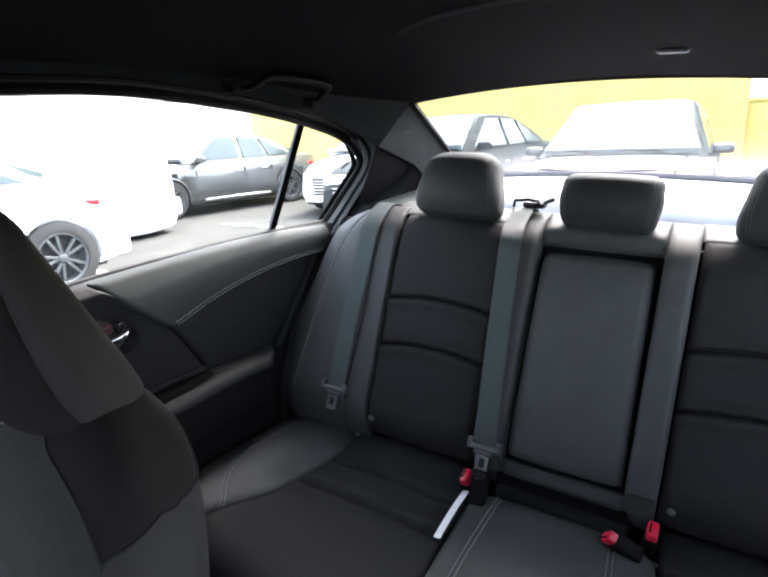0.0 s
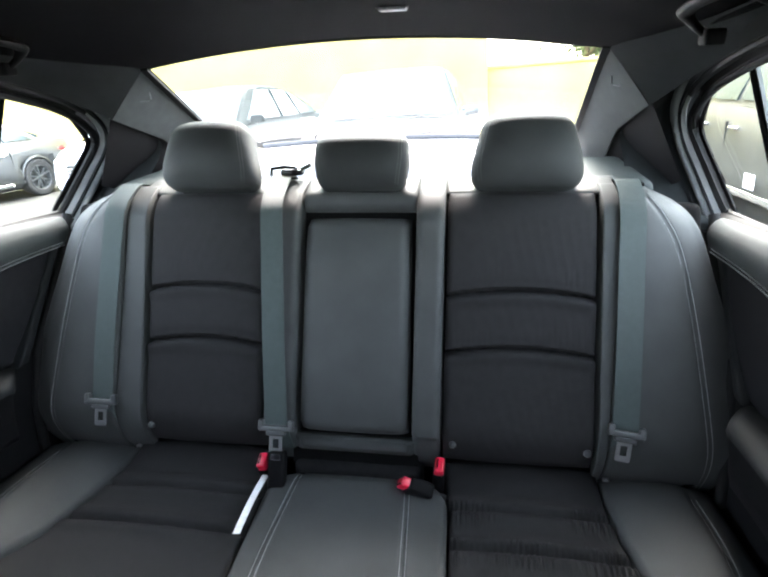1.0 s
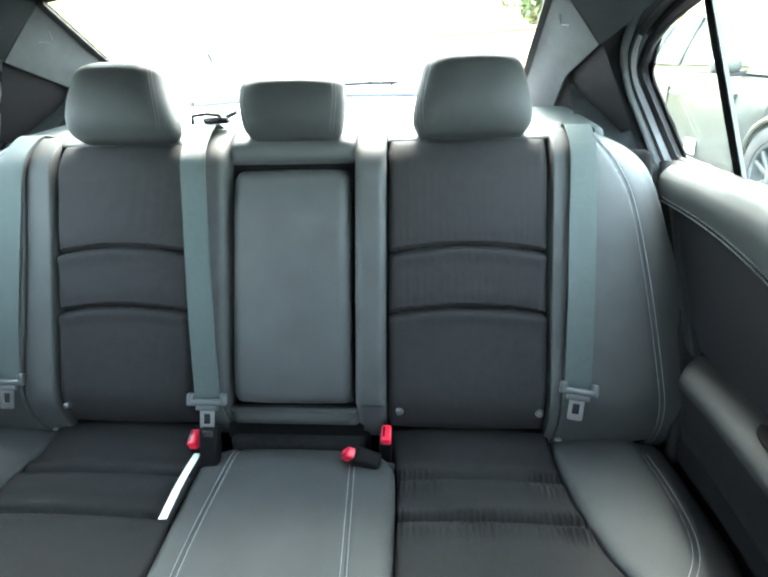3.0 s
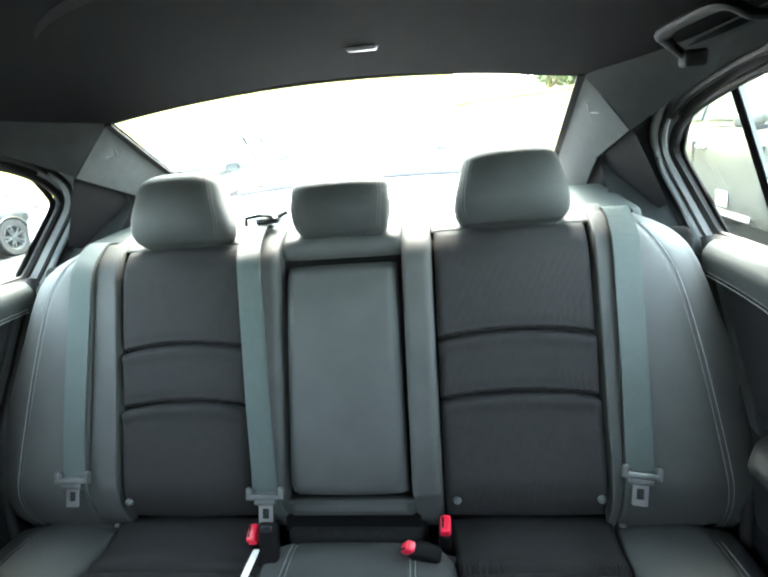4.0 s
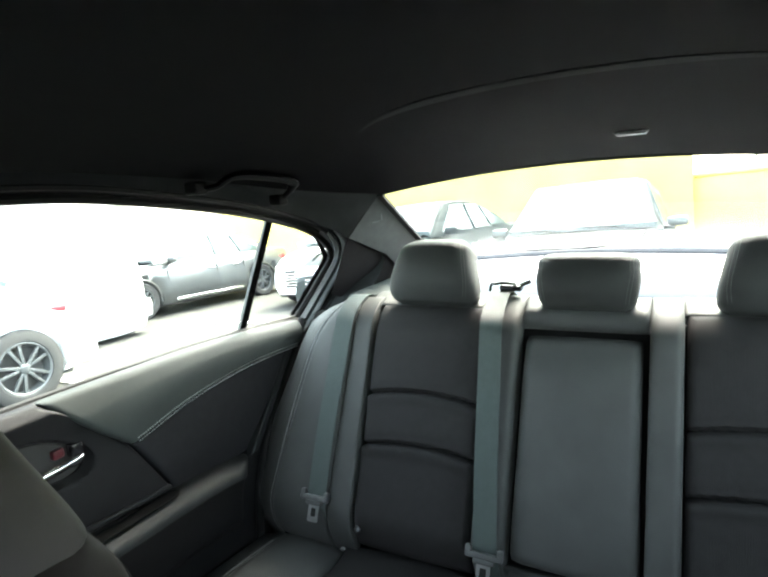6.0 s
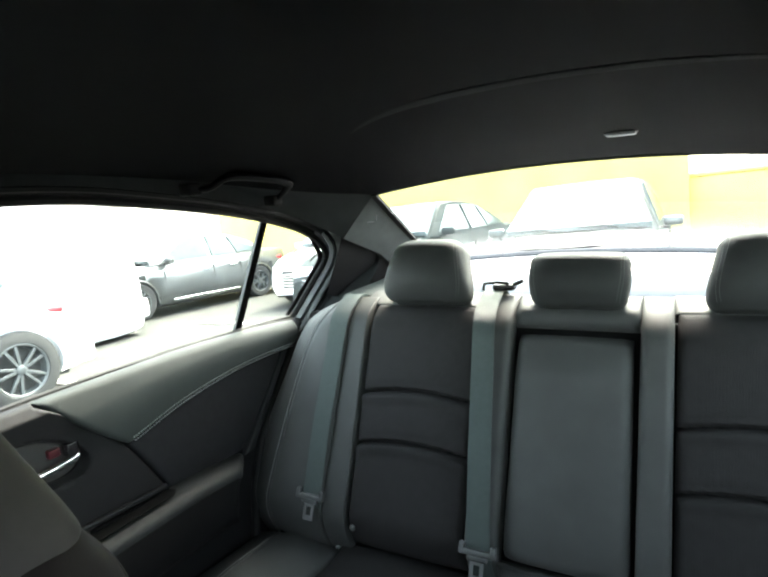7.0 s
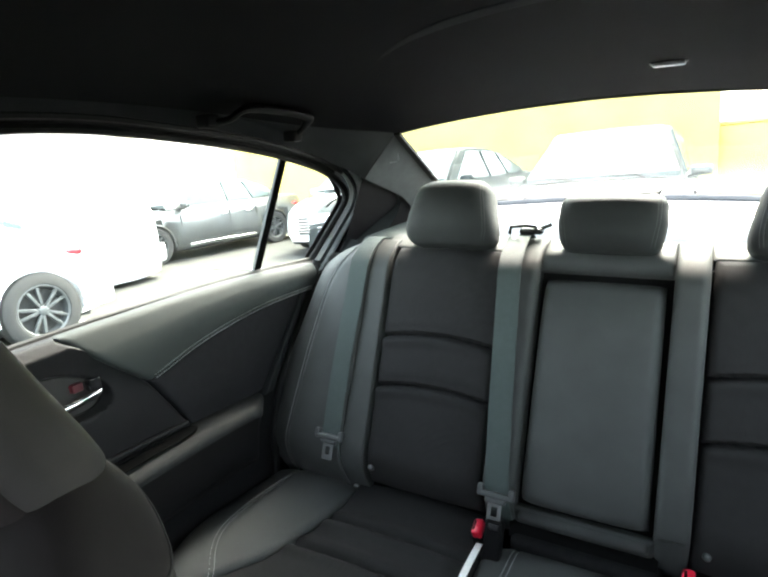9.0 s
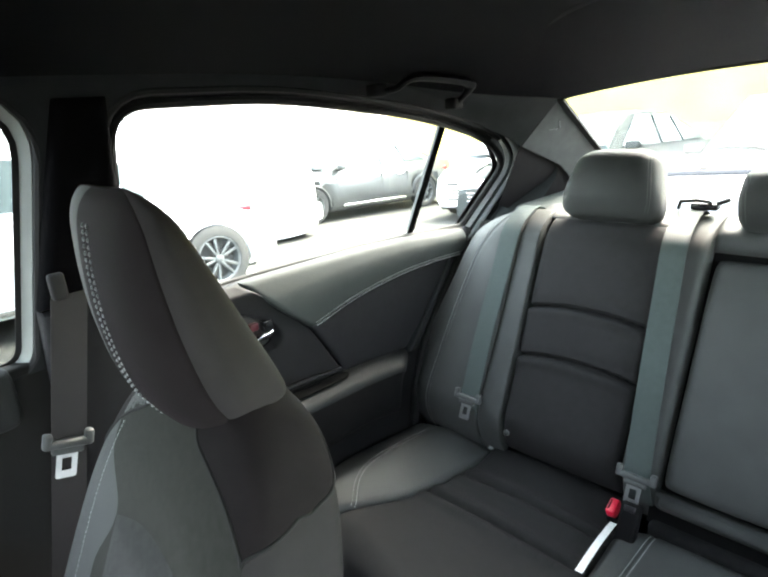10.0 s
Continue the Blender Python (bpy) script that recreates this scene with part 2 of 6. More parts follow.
def boxed(lo, hi, bevel=0.0, m=Matrix()):
    return box(bmesh.new(), lo, hi, bevel, m)


def tube(bm, path, radius, sides=10, closed=False, flat=1.0, up=Vector((0, 0, 1))):
    """A round or flattened bar along a path; radius may be a list."""
    path = [Vector(p) for p in path]
    rings = []
    count = len(path)
    for i, p in enumerate(path):
        a, b = path[i - 1] if (i or closed) else p, path[(i + 1) % count] if (i < count - 1 or closed) else p
        way = (b - a).normalized()
        side = way.cross(up)
        side = side.normalized() if side.length > 1e-4 else way.orthogonal().normalized()
        top = side.cross(way)
        r = radius[i] if isinstance(radius, (list, tuple)) else radius
        rings.append([bm.verts.new(p + side * r * math.cos(2 * math.pi * k / sides) + top * r * flat * math.sin(2 * math.pi * k / sides)) for k in range(sides)])
    for i in range(count if closed else count - 1):
        a, b = rings[i], rings[(i + 1) % count]
        for k in range(sides):
            bm.faces.new((a[k], a[(k + 1) % sides], b[(k + 1) % sides], b[k]))
    if not closed:
        bm.faces.new(rings[0])
        bm.faces.new(rings[-1])
    return bm


def ribbon(bm, rows, thick=0.0016):
    """A flat strap: rows of (left point, right point); its thickness goes along the strap's normal."""
    top, low = [], []
    for i, (a, b) in enumerate(rows):
        a, b = Vector(a), Vector(b)
        p = rows[max(i - 1, 0)]
        q = rows[min(i + 1, len(rows) - 1)]
        nrm = (b - a).cross(Vector(q[0]) - Vector(p[0])).normalized() * thick
        top.append((bm.verts.new(a), bm.verts.new(b)))
        low.append((bm.verts.new(a + nrm), bm.verts.new(b + nrm)))
    for i in range(len(rows) - 1):
        bm.faces.new((top[i][0], top[i][1], top[i + 1][1], top[i + 1][0]))
        bm.faces.new((low[i][0], low[i + 1][0], low[i + 1][1], low[i][1]))
        bm.faces.new((top[i][0], top[i + 1][0], low[i + 1][0], low[i][0]))
        bm.faces.new((top[i][1], low[i][1], low[i + 1][1], top[i + 1][1]))
    bm.faces.new((top[0][0], low[0][0], low[0][1], top[0][1]))
    bm.faces.new((top[-1][0], top[-1][1], low[-1][1], low[-1][0]))
    return bm


def stitches(path, normal, pitch=0.0052, length=0.0043, width=0.0009, offset=0.0):
    """A row of thread stitches along a path, each a tiny raised bar."""
    bm = bmesh.new()
    path = [Vector(p) for p in path]
    lengths = [0.0]
    for a, b in zip(path, path[1:]):
        lengths.append(lengths[-1] + (b - a).length)

    def at(s):
        i = min(max(int(np.searchsorted(lengths, s)) - 1, 0), len(path) - 2)
        h = (s - lengths[i]) / max(lengths[i + 1] - lengths[i], 1e-6)
        return path[i].lerp(path[i + 1], h)

    s = 0.0
    while s + length < lengths[-1]:
        a, b = at(s), at(s + length)
        way = (b - a).normalized()
        up = Vector(normal(a)).normalized()
        side = way.cross(up).normalized()
        a, b = a + side * offset, b + side * offset
        mid = (a + b) / 2 + up * width * 1.1
        r = side * width
        for p, q, h in ((a, mid, 1), (mid, b, 1)):
            w0 = 0.6 if p is a else 1.0
            w1 = 1.0 if p is a else 0.6
            vs = [bm.verts.new(p - r * w0), bm.verts.new(p + up * width * w0), bm.verts.new(p + r * w0), bm.verts.new(q - r * w1), bm.verts.new(q + up * width * w1), bm.verts.new(q + r * w1)]
            bm.faces.new((vs[0], vs[1], vs[4], vs[3]))
            bm.faces.new((vs[1], vs[2], vs[5], vs[4]))
        s += pitch
    return bm


def lathe(bm, rings, sides, m=Matrix(), close=True):
    """Turns (radius, height) rings about the local z axis."""
    made = [[bm.verts.new(m @ Vector((r * math.cos(2 * math.pi * k / sides), r * math.sin(2 * math.pi * k / sides), z))) for k in range(sides)] for r, z in rings]
    for a, b in zip(made, made[1:]):
        for k in range(sides):
            bm.faces.new((a[k], a[(k + 1) % sides], b[(k + 1) % sides], b[k]))
    if close:
        bm.faces.new(made[0])
        bm.faces.new(made[-1])
    return bm


def cut_sheet(outer, holes, place, thick):
    """A sheet with holes through it, in flat places (a, b), given thickness; place(a, b, d)."""
    bm = bmesh.new()
    edges = []
    for loop in (outer, *holes):
        vs = [bm.verts.new((a, b, 0)) for a, b in loop]
        edges += [bm.edges.new((vs[i], vs[(i + 1) % len(vs)])) for i in range(len(vs))]
    bmesh.ops.triangle_fill(bm, edges=edges, use_beauty=True)
    bmesh.ops.dissolve_limit(bm, angle_limit=0.001, verts=bm.verts[:], edges=bm.edges[:])
    bmesh.ops.triangulate(bm, faces=bm.faces[:])
    made = bmesh.ops.extrude_face_region(bm, geom=bm.faces[:])["geom"]
    for v in made:
        if isinstance(v, bmesh.types.BMVert):
            v.co.z = 1.0
    for v in bm.verts:
        v.co = Vector(place(v.co.x, v.co.y, thick * v.co.z))
    return bm


def rounded(points, radius, steps=5):
    """A polygon's corners rounded; radius may be a list."""
    out = []
    for i, p in enumerate(points):
        a, b, c = Vector(points[i - 1]), Vector(p), Vector(points[(i + 1) % len(points)])
        r = radius[i] if isinstance(radius, (list, tuple)) else radius
        r = min(r, (a - b).length * 0.48, (c - b).length * 0.48)
        if r <= 1e-4:
            out.append(tuple(b))
            continue
        p0, p1 = b + (a - b).normalized() * r, b + (c - b).normalized() * r
        for k in range(steps + 1):
            t = k / steps
            out.append(tuple((1 - t) ** 2 * p0 + 2 * t * (1 - t) * b + t * t * p1))
    return out


# ---- the car's inside: frames of reference ----
RAKE = radians(24)
BITE, ALONG, OUT_OF = Vector((0, 0.735, 0.47)), Vector((0, math.sin(RAKE), math.cos(RAKE))), Vector((0, -math.cos(RAKE), math.sin(RAKE)))


def on_back(x, s, d):
    return BITE + Vector((x, 0, 0)) + ALONG * s + OUT_OF * d


def on_cushion(x, y, d):
    return Vector((x, y, 0.44 - 0.12 * (y - 0.74) + d))


def side_x(z):
    """How far the windows' plane stands from the car's middle."""
    return 0.775 - 0.32 * (z - 0.957)


REAR_WINDOW = rounded([(0.082, 0.975), (0.082, 1.30), (0.34, 1.299), (0.52, 1.278), (0.70, 1.252), (0.85, 1.222), (1.00, 1.183), (1.10, 1.142), (1.168, 1.09), (1.03, 0.934), (0.80, 0.955), (0.38, 0.974)],
                      [0.01, 0.055, 0.1, 0.09, 0.09, 0.07, 0.07, 0.06, 0.05, 0.012, 0.1, 0.1])
FRONT_WINDOW = rounded([(-0.95, 0.96), (-0.95, 1.01), (-0.52, 1.275), (-0.30, 1.31), (-0.036, 1.30), (-0.092, 0.95)], [0.02, 0.04, 0.1, 0.1, 0.06, 0.02])


def scaled(loop, grow):
    """A loop moved outward by about that much."""
    out = []
    for i, p in enumerate(loop):
        a, b = Vector(loop[i - 1]), Vector(loop[(i + 1) % len(loop)])
        t = (b - a).normalized()
        out.append((p[0] - t.y * grow, p[1] + t.x * grow))
    return out


def build_headliner():
    bm = bmesh.new()
    nx, ny = 61, 321
    edge = piecewise([(-0.75, 0.52), (0.2, 0.60), (0.6, 0.615), (0.85, 0.60), (1.11, 0.532)])
    low = piecewise([(-0.75, 1.285), (-0.3, 1.325), (0.2, 1.335), (0.5, 1.322), (0.85, 1.285), (1.11, 1.259)])
    grid = []
    for j in range(ny):
        y = -0.72 + (1.112 + 0.72) * j / (ny - 1)
        row = []
        for i in range(nx):
            f = -1 + 2 * i / (nx - 1)
            x = f * edge(y)
            crease = 0.40 + 1.7 * (x - 0.06) ** 2
            top = 1.388 - 0.02 * max(0, -y - 0.1)
            past = y - crease
            top -= 0.012 * math.exp(-((min(past, 0.0) / 0.15) ** 2))
            rise = min(max(past / 0.030, 0.0), 1.0)
            top += 0.0050 * rise * rise * (3 - 2 * rise) * min(1, max(0, 1.35 - abs(x) * 2.4))
            t = max(0.0, past - 0.030) / max(1.112 - crease, 0.05)
            top -= (top - 1.302 + 0.15 * x * x) * min(1.0, 0.55 * t + 0.50 * t * t)
            rim = low(y)
            mix = abs(f) ** 3.2
            z = top * (1 - mix) + rim * mix if y < 1.0 else (top * (1 - mix) + rim * mix)
            row.append(bm.verts.new((x, y, z)))
        grid.append(row)
    for j in range(ny - 1):
        for i in range(nx - 1):
            bm.faces.new((grid[j][i], grid[j][i + 1], grid[j + 1][i + 1], grid[j + 1][i]))
    made = bmesh.ops.extrude_face_region(bm, geom=bm.faces[:])["geom"]
    for v in made:
        if isinstance(v, bmesh.types.BMVert):
            v.co.z += 0.02
    return tagged(part("ceiling", bm, HEADLINER), "woven headliner, near-black for shade, with a soft crease across the roof", "headliner", kind="structure")


build_headliner()


def rear_edge(a, b):
    """Whether a place on the window's outline lies on the quarter window's rear edge."""
    return a > 1.02 and 0.925 < b < 1.172


PILLAR_FOOT = Vector((0.612, 1.066, 1.150))  # lower end of the seam between roof cloth and rear pillar cover


def build_side(sign):
    """Pillars and window surrounds of one side, in one sheet with the window openings cut through."""
    def place(a, b, d):
        return Vector((sign * (side_x(b) + d), a, b))

    outer = [(-1.05, 0.93), (-1.05, 1.0), (-0.62, 1.325), (-0.3, 1.36), (0.3, 1.36), (0.55, 1.345), (0.9, 1.30), (1.12, 1.235), (1.22, 1.16), (1.30, 1.05), (1.22, 0.93), (1.03, 0.915), (0.5, 0.93)]
    wall = thing("wall_left" if sign < 0 else "wall_right", "black cloth-covered pillars and window surround of the car", "pillar trim", kind="structure")
    part("pillar_trim", cut_sheet(outer, [scaled(REAR_WINDOW, 0.022), scaled(FRONT_WINDOW, 0.028)], lambda a, b, d: place(a, b, d - 0.02), 0.05), RAIL, wall, smooth=False)
    # the slope between the window surround and the headliner
    bm = bmesh.new()
    edge = piecewise([(-0.75, 0.52), (0.2, 0.60), (0.6, 0.615), (0.85, 0.60), (1.11, 0.532)])
    low = piecewise([(-0.75, 1.285), (-0.3, 1.325), (0.2, 1.335), (0.5, 1.322), (0.85, 1.285), (1.11, 1.259)])
    rail = piecewise([(-0.75, 1.19), (-0.5, 1.30), (-0.02, 1.325), (0.34, 1.322), (0.52, 1.302), (0.70, 1.277), (0.85, 1.247), (1.00, 1.208), (1.11, 1.160)])
    rows = []
    for j in range(60):
        y = -0.72 + 1.83 * j / 59
        a = Vector((sign * (edge(y) - 0.004), y, low(y) + 0.004))
        b = Vector((sign * (side_x(rail(y)) - 0.018), y, rail(y)))
        near = min(max((y - 0.80) / 0.31, 0.0), 1.0)
        b = b.lerp(Vector((sign * PILLAR_FOOT.x, PILLAR_FOOT.y, PILLAR_FOOT.z)), near * near * (3 - 2 * near))
        rows.append([bm.verts.new(a.lerp(b, k / 12) + Vector((sign * 0.010, 0, 0.012)) * (1 - near) * math.sin(math.pi * k / 12)) for k in range(13)])
    for a, b in zip(rows, rows[1:]):
        for k in range(12):
            bm.faces.new((a[k], a[k + 1], b[k + 1], b[k]))
    part("roof_rail_trim", bm, RAIL, wall)
    # black seal and channel round both openings; the quarter window's rear edge has bands of its own
    for loop, grow in ((REAR_WINDOW, 0.019), (FRONT_WINDOW, 0.029)):
        keep = [i for i, (a, b) in enumerate(loop) if not (rear_edge(a, b) and b < 1.145)]
        first = next((n for n in range(len(keep)) if keep[n] - keep[n - 1] not in (1, 1 - len(loop))), 0)
        keep = keep[first:] + keep[:first]
        whole = len(keep) == len(loop)
        mid, near, far = scaled(loop, grow), scaled(loop, 0.003), scaled(loop, grow + 0.008)
        bm = bmesh.new()
        tube(bm, [place(*mid[i], -0.012) for i in keep], 0.0075, 8, closed=whole)
        part("seal", bm, RUBBER, wall)
        bm = bmesh.new()
        ribbon(bm, [(place(*near[i], 0.012), place(*far[i], 0.006)) for i in (keep + keep[:1] if whole else keep)], 0.003)
        part("channel", bm, RUBBER, wall)
    rear = [i for i, (a, b) in enumerate(REAR_WINDOW) if rear_edge(a, b)]

    def band(g0, d0, g1, d1, thick=0.003):
        bm = bmesh.new()
        inner, outer = scaled(REAR_WINDOW, g0), scaled(REAR_WINDOW, g1)
        rows = [(place(*inner[i], d0), place(*outer[i], d1)) for i in rear]
        grow = [min(1.0, 0.12 + 1.15 * n / len(rear)) for n in range(len(rear))]
        return ribbon(bm, [(b.lerp(a, f), b) for (a, b), f in zip(rows, grow)], thick)

    part("glass_edge", band(-0.007, 0.002, 0.007, -0.006), RUBBER, wall, "black printed edge of the quarter glass")
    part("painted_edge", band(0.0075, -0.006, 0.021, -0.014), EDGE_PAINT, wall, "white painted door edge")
    part("edge_line", band(0.0205, -0.012, 0.0265, -0.012), RUBBER, wall)
    mid = scaled(REAR_WINDOW, 0.039)
    swell = [min(1.0, 0.25 + n / (0.35 * len(rear))) for n in range(len(rear))]
    bm = bmesh.new()
    tube(bm, [place(*mid[i], -0.020) for i in rear], [0.0125 * f for f in swell], 12, flat=0.8)
    part("weatherstrip", bm, SEAL_GREY, wall, "grey-green door weatherstrip")
    mid = scaled(REAR_WINDOW, 0.0535)
    bm = bmesh.new()
    tube(bm, [place(*mid[i], -0.022) for i in rear], 0.0032, 8)
    part("strip_line", bm, RUBBER, wall)
    # quarter trim: one soft hollow surface from the weatherstrip to the pillar cover's edge and the shelf
    edge_loop = scaled(REAR_WINDOW, 0.056)
    inner = [piecewise(list(zip((0.0, 0.30, 0.50, 0.66, 0.85, 1.0), values))) for values in ((0.610, 0.606, 0.603, 0.612, 0.602, 0.597), (1.072, 1.170, 1.245, 1.235, 1.120, 1.085), (1.146, 1.108, 1.074, 1.030, 0.975, 0.930))]
    bm = bmesh.new()
    rows = []
    for n, i in enumerate(rear):
        f = n / (len(rear) - 1)
        a = place(*edge_loop[i], -0.022)
        b = Vector((sign * inner[0](f), inner[1](f), inner[2](f)))
        ridge = 0.40 * math.exp(-(((f - 0.75) / 0.25) ** 2))
        rows.append([bm.verts.new(a.lerp(b, k / 20) + Vector((sign * 0.014, 0.016, 0.0)) * (min(1.0, 3 * f) * math.sin(math.pi * k / 20) - ridge * math.exp(-(((k / 20 - 0.12) / 0.07) ** 2)))) for k in range(21)])
    for a, b in zip(rows, rows[1:]):
        for k in range(20):
            bm.faces.new((a[k], a[k + 1], b[k + 1], b[k]))
    part("quarter_trim", bm, RAIL, wall, "dark grey moulded quarter trim")
    return wall


for sign in (-1, 1):
    build_side(sign)


def build_window(sign, name):
    """The rear door's glazing: pane, quarter pane, divider bar and pale frame."""
    win = thing(name, "clear door and quarter window glass with a dark divider bar", "car window", kind="structure")

    def place(a, b, d):
        return Vector((sign * (side_x(b) + d), a, b))

    def bar(b):
        return 0.812 + (b - 0.957) * 0.18

    left = [(a, b) for a, b in scaled(REAR_WINDOW, 0.012) if a < bar(b)]
    right = [(a, b) for a, b in scaled(REAR_WINDOW, 0.012) if a >= bar(b)]
    cuts = [(bar(0.945), 0.945), (bar(1.235), 1.235)]
    for label, loop in (("pane", left), ("quarter_pane", right)):
        mid = (sum(p[0] for p in loop) / len(loop), sum(p[1] for p in loop) / len(loop))
        ring = sorted(loop + cuts, key=lambda p: math.atan2(p[1] - mid[1], p[0] - mid[0]))
        pane = part(label, cut_sheet(ring, [], lambda a, b, d: place(a, b, d + 0.022), 0.004), WINDOW_GLASS, win, smooth=False)
        pane.visible_shadow = False
    bm = bmesh.new()
    ribbon(bm, [(place(bar(b) - 0.0105, b, 0.010), place(bar(b) + 0.0105, b, 0.010)) for b in np.linspace(0.945, 1.232, 8)], 0.008 * sign)
    part("divider_bar", bm, GAP, win)
    bm = bmesh.new()
    ribbon(bm, [(place(bar(b) - 0.0138, b, 0.012), place(bar(b) - 0.0115, b, 0.012)) for b in np.linspace(0.945, 1.232, 8)], 0.006 * sign)
    part("divider_trim", bm, SEAL_GREY, win, "thin grey-green trim strip")
    edge = [(p, q) for p, q in zip(scaled(REAR_WINDOW, -0.012), scaled(REAR_WINDOW, 0.004)) if p[0] > 0.98 and p[1] < 1.15]
    taper = [min(1.0, i / 5, (len(edge) - 1 - i) / 3) for i in range(len(edge))]
    edge = [((q[0] + (p[0] - q[0]) * f, q[1] + (p[1] - q[1]) * f), q) for (p, q), f in zip(edge, taper)]
    bm = bmesh.new()
    ribbon(bm, [(place(*p, 0.018), place(*q, 0.018)) for p, q in edge], 0.003)
    part("glass_border", bm, RUBBER, win, "black printed glass border")
    bm = bmesh.new()
    tube(bm, [place(a, b, 0.004) for a, b in scaled(REAR_WINDOW, 0.002)], 0.008, 8, closed=True)
    part("glass_seal", bm, RUBBER, win)
    return win


build_window(-1, "window_1")
build_window(1, "window_2")


def build_front_pane(sign, name):
    win = thing(name, "front door window glass darkened to hold back light", "car window", kind="structure")
    pane = part("pane", cut_sheet(scaled(FRONT_WINDOW, 0.012), [], lambda a, b, d: Vector((sign * (side_x(b) + d + 0.022), a, b)), 0.004), FRONT_GLASS, win, smooth=False)
    pane.visible_shadow = False
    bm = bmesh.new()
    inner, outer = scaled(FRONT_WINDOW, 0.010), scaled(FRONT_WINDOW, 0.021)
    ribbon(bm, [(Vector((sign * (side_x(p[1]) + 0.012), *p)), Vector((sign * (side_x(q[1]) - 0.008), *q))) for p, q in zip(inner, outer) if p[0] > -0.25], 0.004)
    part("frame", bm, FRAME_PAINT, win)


build_front_pane(-1, "window_3")
build_front_pane(1, "window_4")


# ---- rear window, rear pillars, shelf ----
def glass_z(y):
    return 1.259 - 0.56 * (y - 1.11)


def build_rear_end():
    back = thing("window_5", "wide sloping rear window with a black printed border", "rear window", kind="structure")
    bm = bmesh.new()
    rows = []
    for j in range(13):
        y = 1.10 + 0.47 * j / 12
        half = 0.55 + 0.05 * (y - 1.1)
        rows.append([bm.verts.new((half * f, y + 0.0 * f * f, glass_z(y) + 0.045 * (1 - f * f) + 0.004)) for f in np.linspace(-1, 1, 21)])
    for a, b in zip(rows, rows[1:]):
        for k in range(20):
            bm.faces.new((a[k], a[k + 1], b[k + 1], b[k]))
    made = bmesh.ops.extrude_face_region(bm, geom=bm.faces[:])["geom"]
    for v in made:
        if isinstance(v, bmesh.types.BMVert):
            v.co.z += 0.004
    pane = part("pane", bm, REAR_GLASS, back)
    pane.visible_shadow = False
    for sign in (-1, 1):
        bm = bmesh.new()
        ribbon(bm, [(Vector((sign * (0.515 + 0.05 * (y - 1.1)) - (0.020 if sign > 0 else 0), y, glass_z(y) - 0.005)), Vector((sign * (0.532 + 0.05 * (y - 1.1)) - (0.02 if sign > 0 else 0), y, glass_z(y) - 0.005))) for y in np.linspace(1.10, 1.57, 10)], 0.006)
        part("black_border", bm, RUBBER, back)
    bm = bmesh.new()
    ribbon(bm, [(Vector((x, 1.118, 1.300 - 0.15 * x * x - 0.002)), Vector((x, 1.106, 1.306 - 0.15 * x * x + 0.012))) for x in np.linspace(-0.535, 0.535, 24)], 0.006)
    part("header_strip", bm, RUBBER, back)

    for sign in (-1, 1):
        pillar = thing("trim_rear_left" if sign < 0 else "trim_rear_right", "grey cloth-textured rear pillar cover with a small moulded mark", "pillar trim", kind="structure")
        # a flat cover between the rear window's edge and a seam, ending in a slanting foot
        marks = [(0.0, (0.538, 1.106, 1.256)), (0.40, tuple(PILLAR_FOOT)), (0.75, (0.598, 1.255, 1.078)), (1.0, (0.610, 1.480, 0.93))]

        def cover(t, s, sign=sign):
            a = Vector((sign * (0.528 + 0.024 * t), 1.112 + 0.46 * t, glass_z(1.112 + 0.46 * t)))
            k = max(i for i in range(3) if t >= marks[i][0])
            f = (t - marks[k][0]) / (marks[k + 1][0] - marks[k][0])
            b = Vector(marks[k][1]).lerp(Vector(marks[k + 1][1]), f)
            b.x *= sign
            return a.lerp(b, s) + Vector((-sign * 0.004, -0.006, 0.0)) * math.sin(math.pi * s) * min(1.0, 4 * t)

        bm = bmesh.new()
        rows = [[bm.verts.new(cover(j / 20, k / 24)) for k in range(25)] for j in range(21)]
        for row, (x, y, z) in zip(rows, [(sign * 0.018, 0.010, 0.016)] * 21):
            row.append(bm.verts.new(row[-1].co + Vector((x, y, z)) * 0.6))
        for a, b in zip(rows, rows[1:]):
            for k in range(25):
                bm.faces.new((a[k], a[k + 1], b[k + 1], b[k]))
        part("pillar_cover", bm, PILLAR, pillar)
        bm = bmesh.new()
        tube(bm, [cover(t, 1.0) + Vector((-sign * 0.0010, -0.0015, 0)) for t in np.linspace(0.02, 0.40, 20)], 0.0016, 6)
        part("pillar_seam", bm, RUBBER, pillar, "fine dark seam")
        # a black sheet stands in for the shade under the cover's foot
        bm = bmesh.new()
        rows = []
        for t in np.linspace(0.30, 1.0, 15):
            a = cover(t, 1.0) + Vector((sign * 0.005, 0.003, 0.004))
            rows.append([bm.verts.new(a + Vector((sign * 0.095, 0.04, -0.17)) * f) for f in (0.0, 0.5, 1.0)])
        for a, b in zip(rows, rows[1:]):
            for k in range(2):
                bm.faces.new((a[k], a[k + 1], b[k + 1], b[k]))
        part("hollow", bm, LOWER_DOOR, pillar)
        # the body's inner skin behind both covers
        bm = bmesh.new()
        rows = []
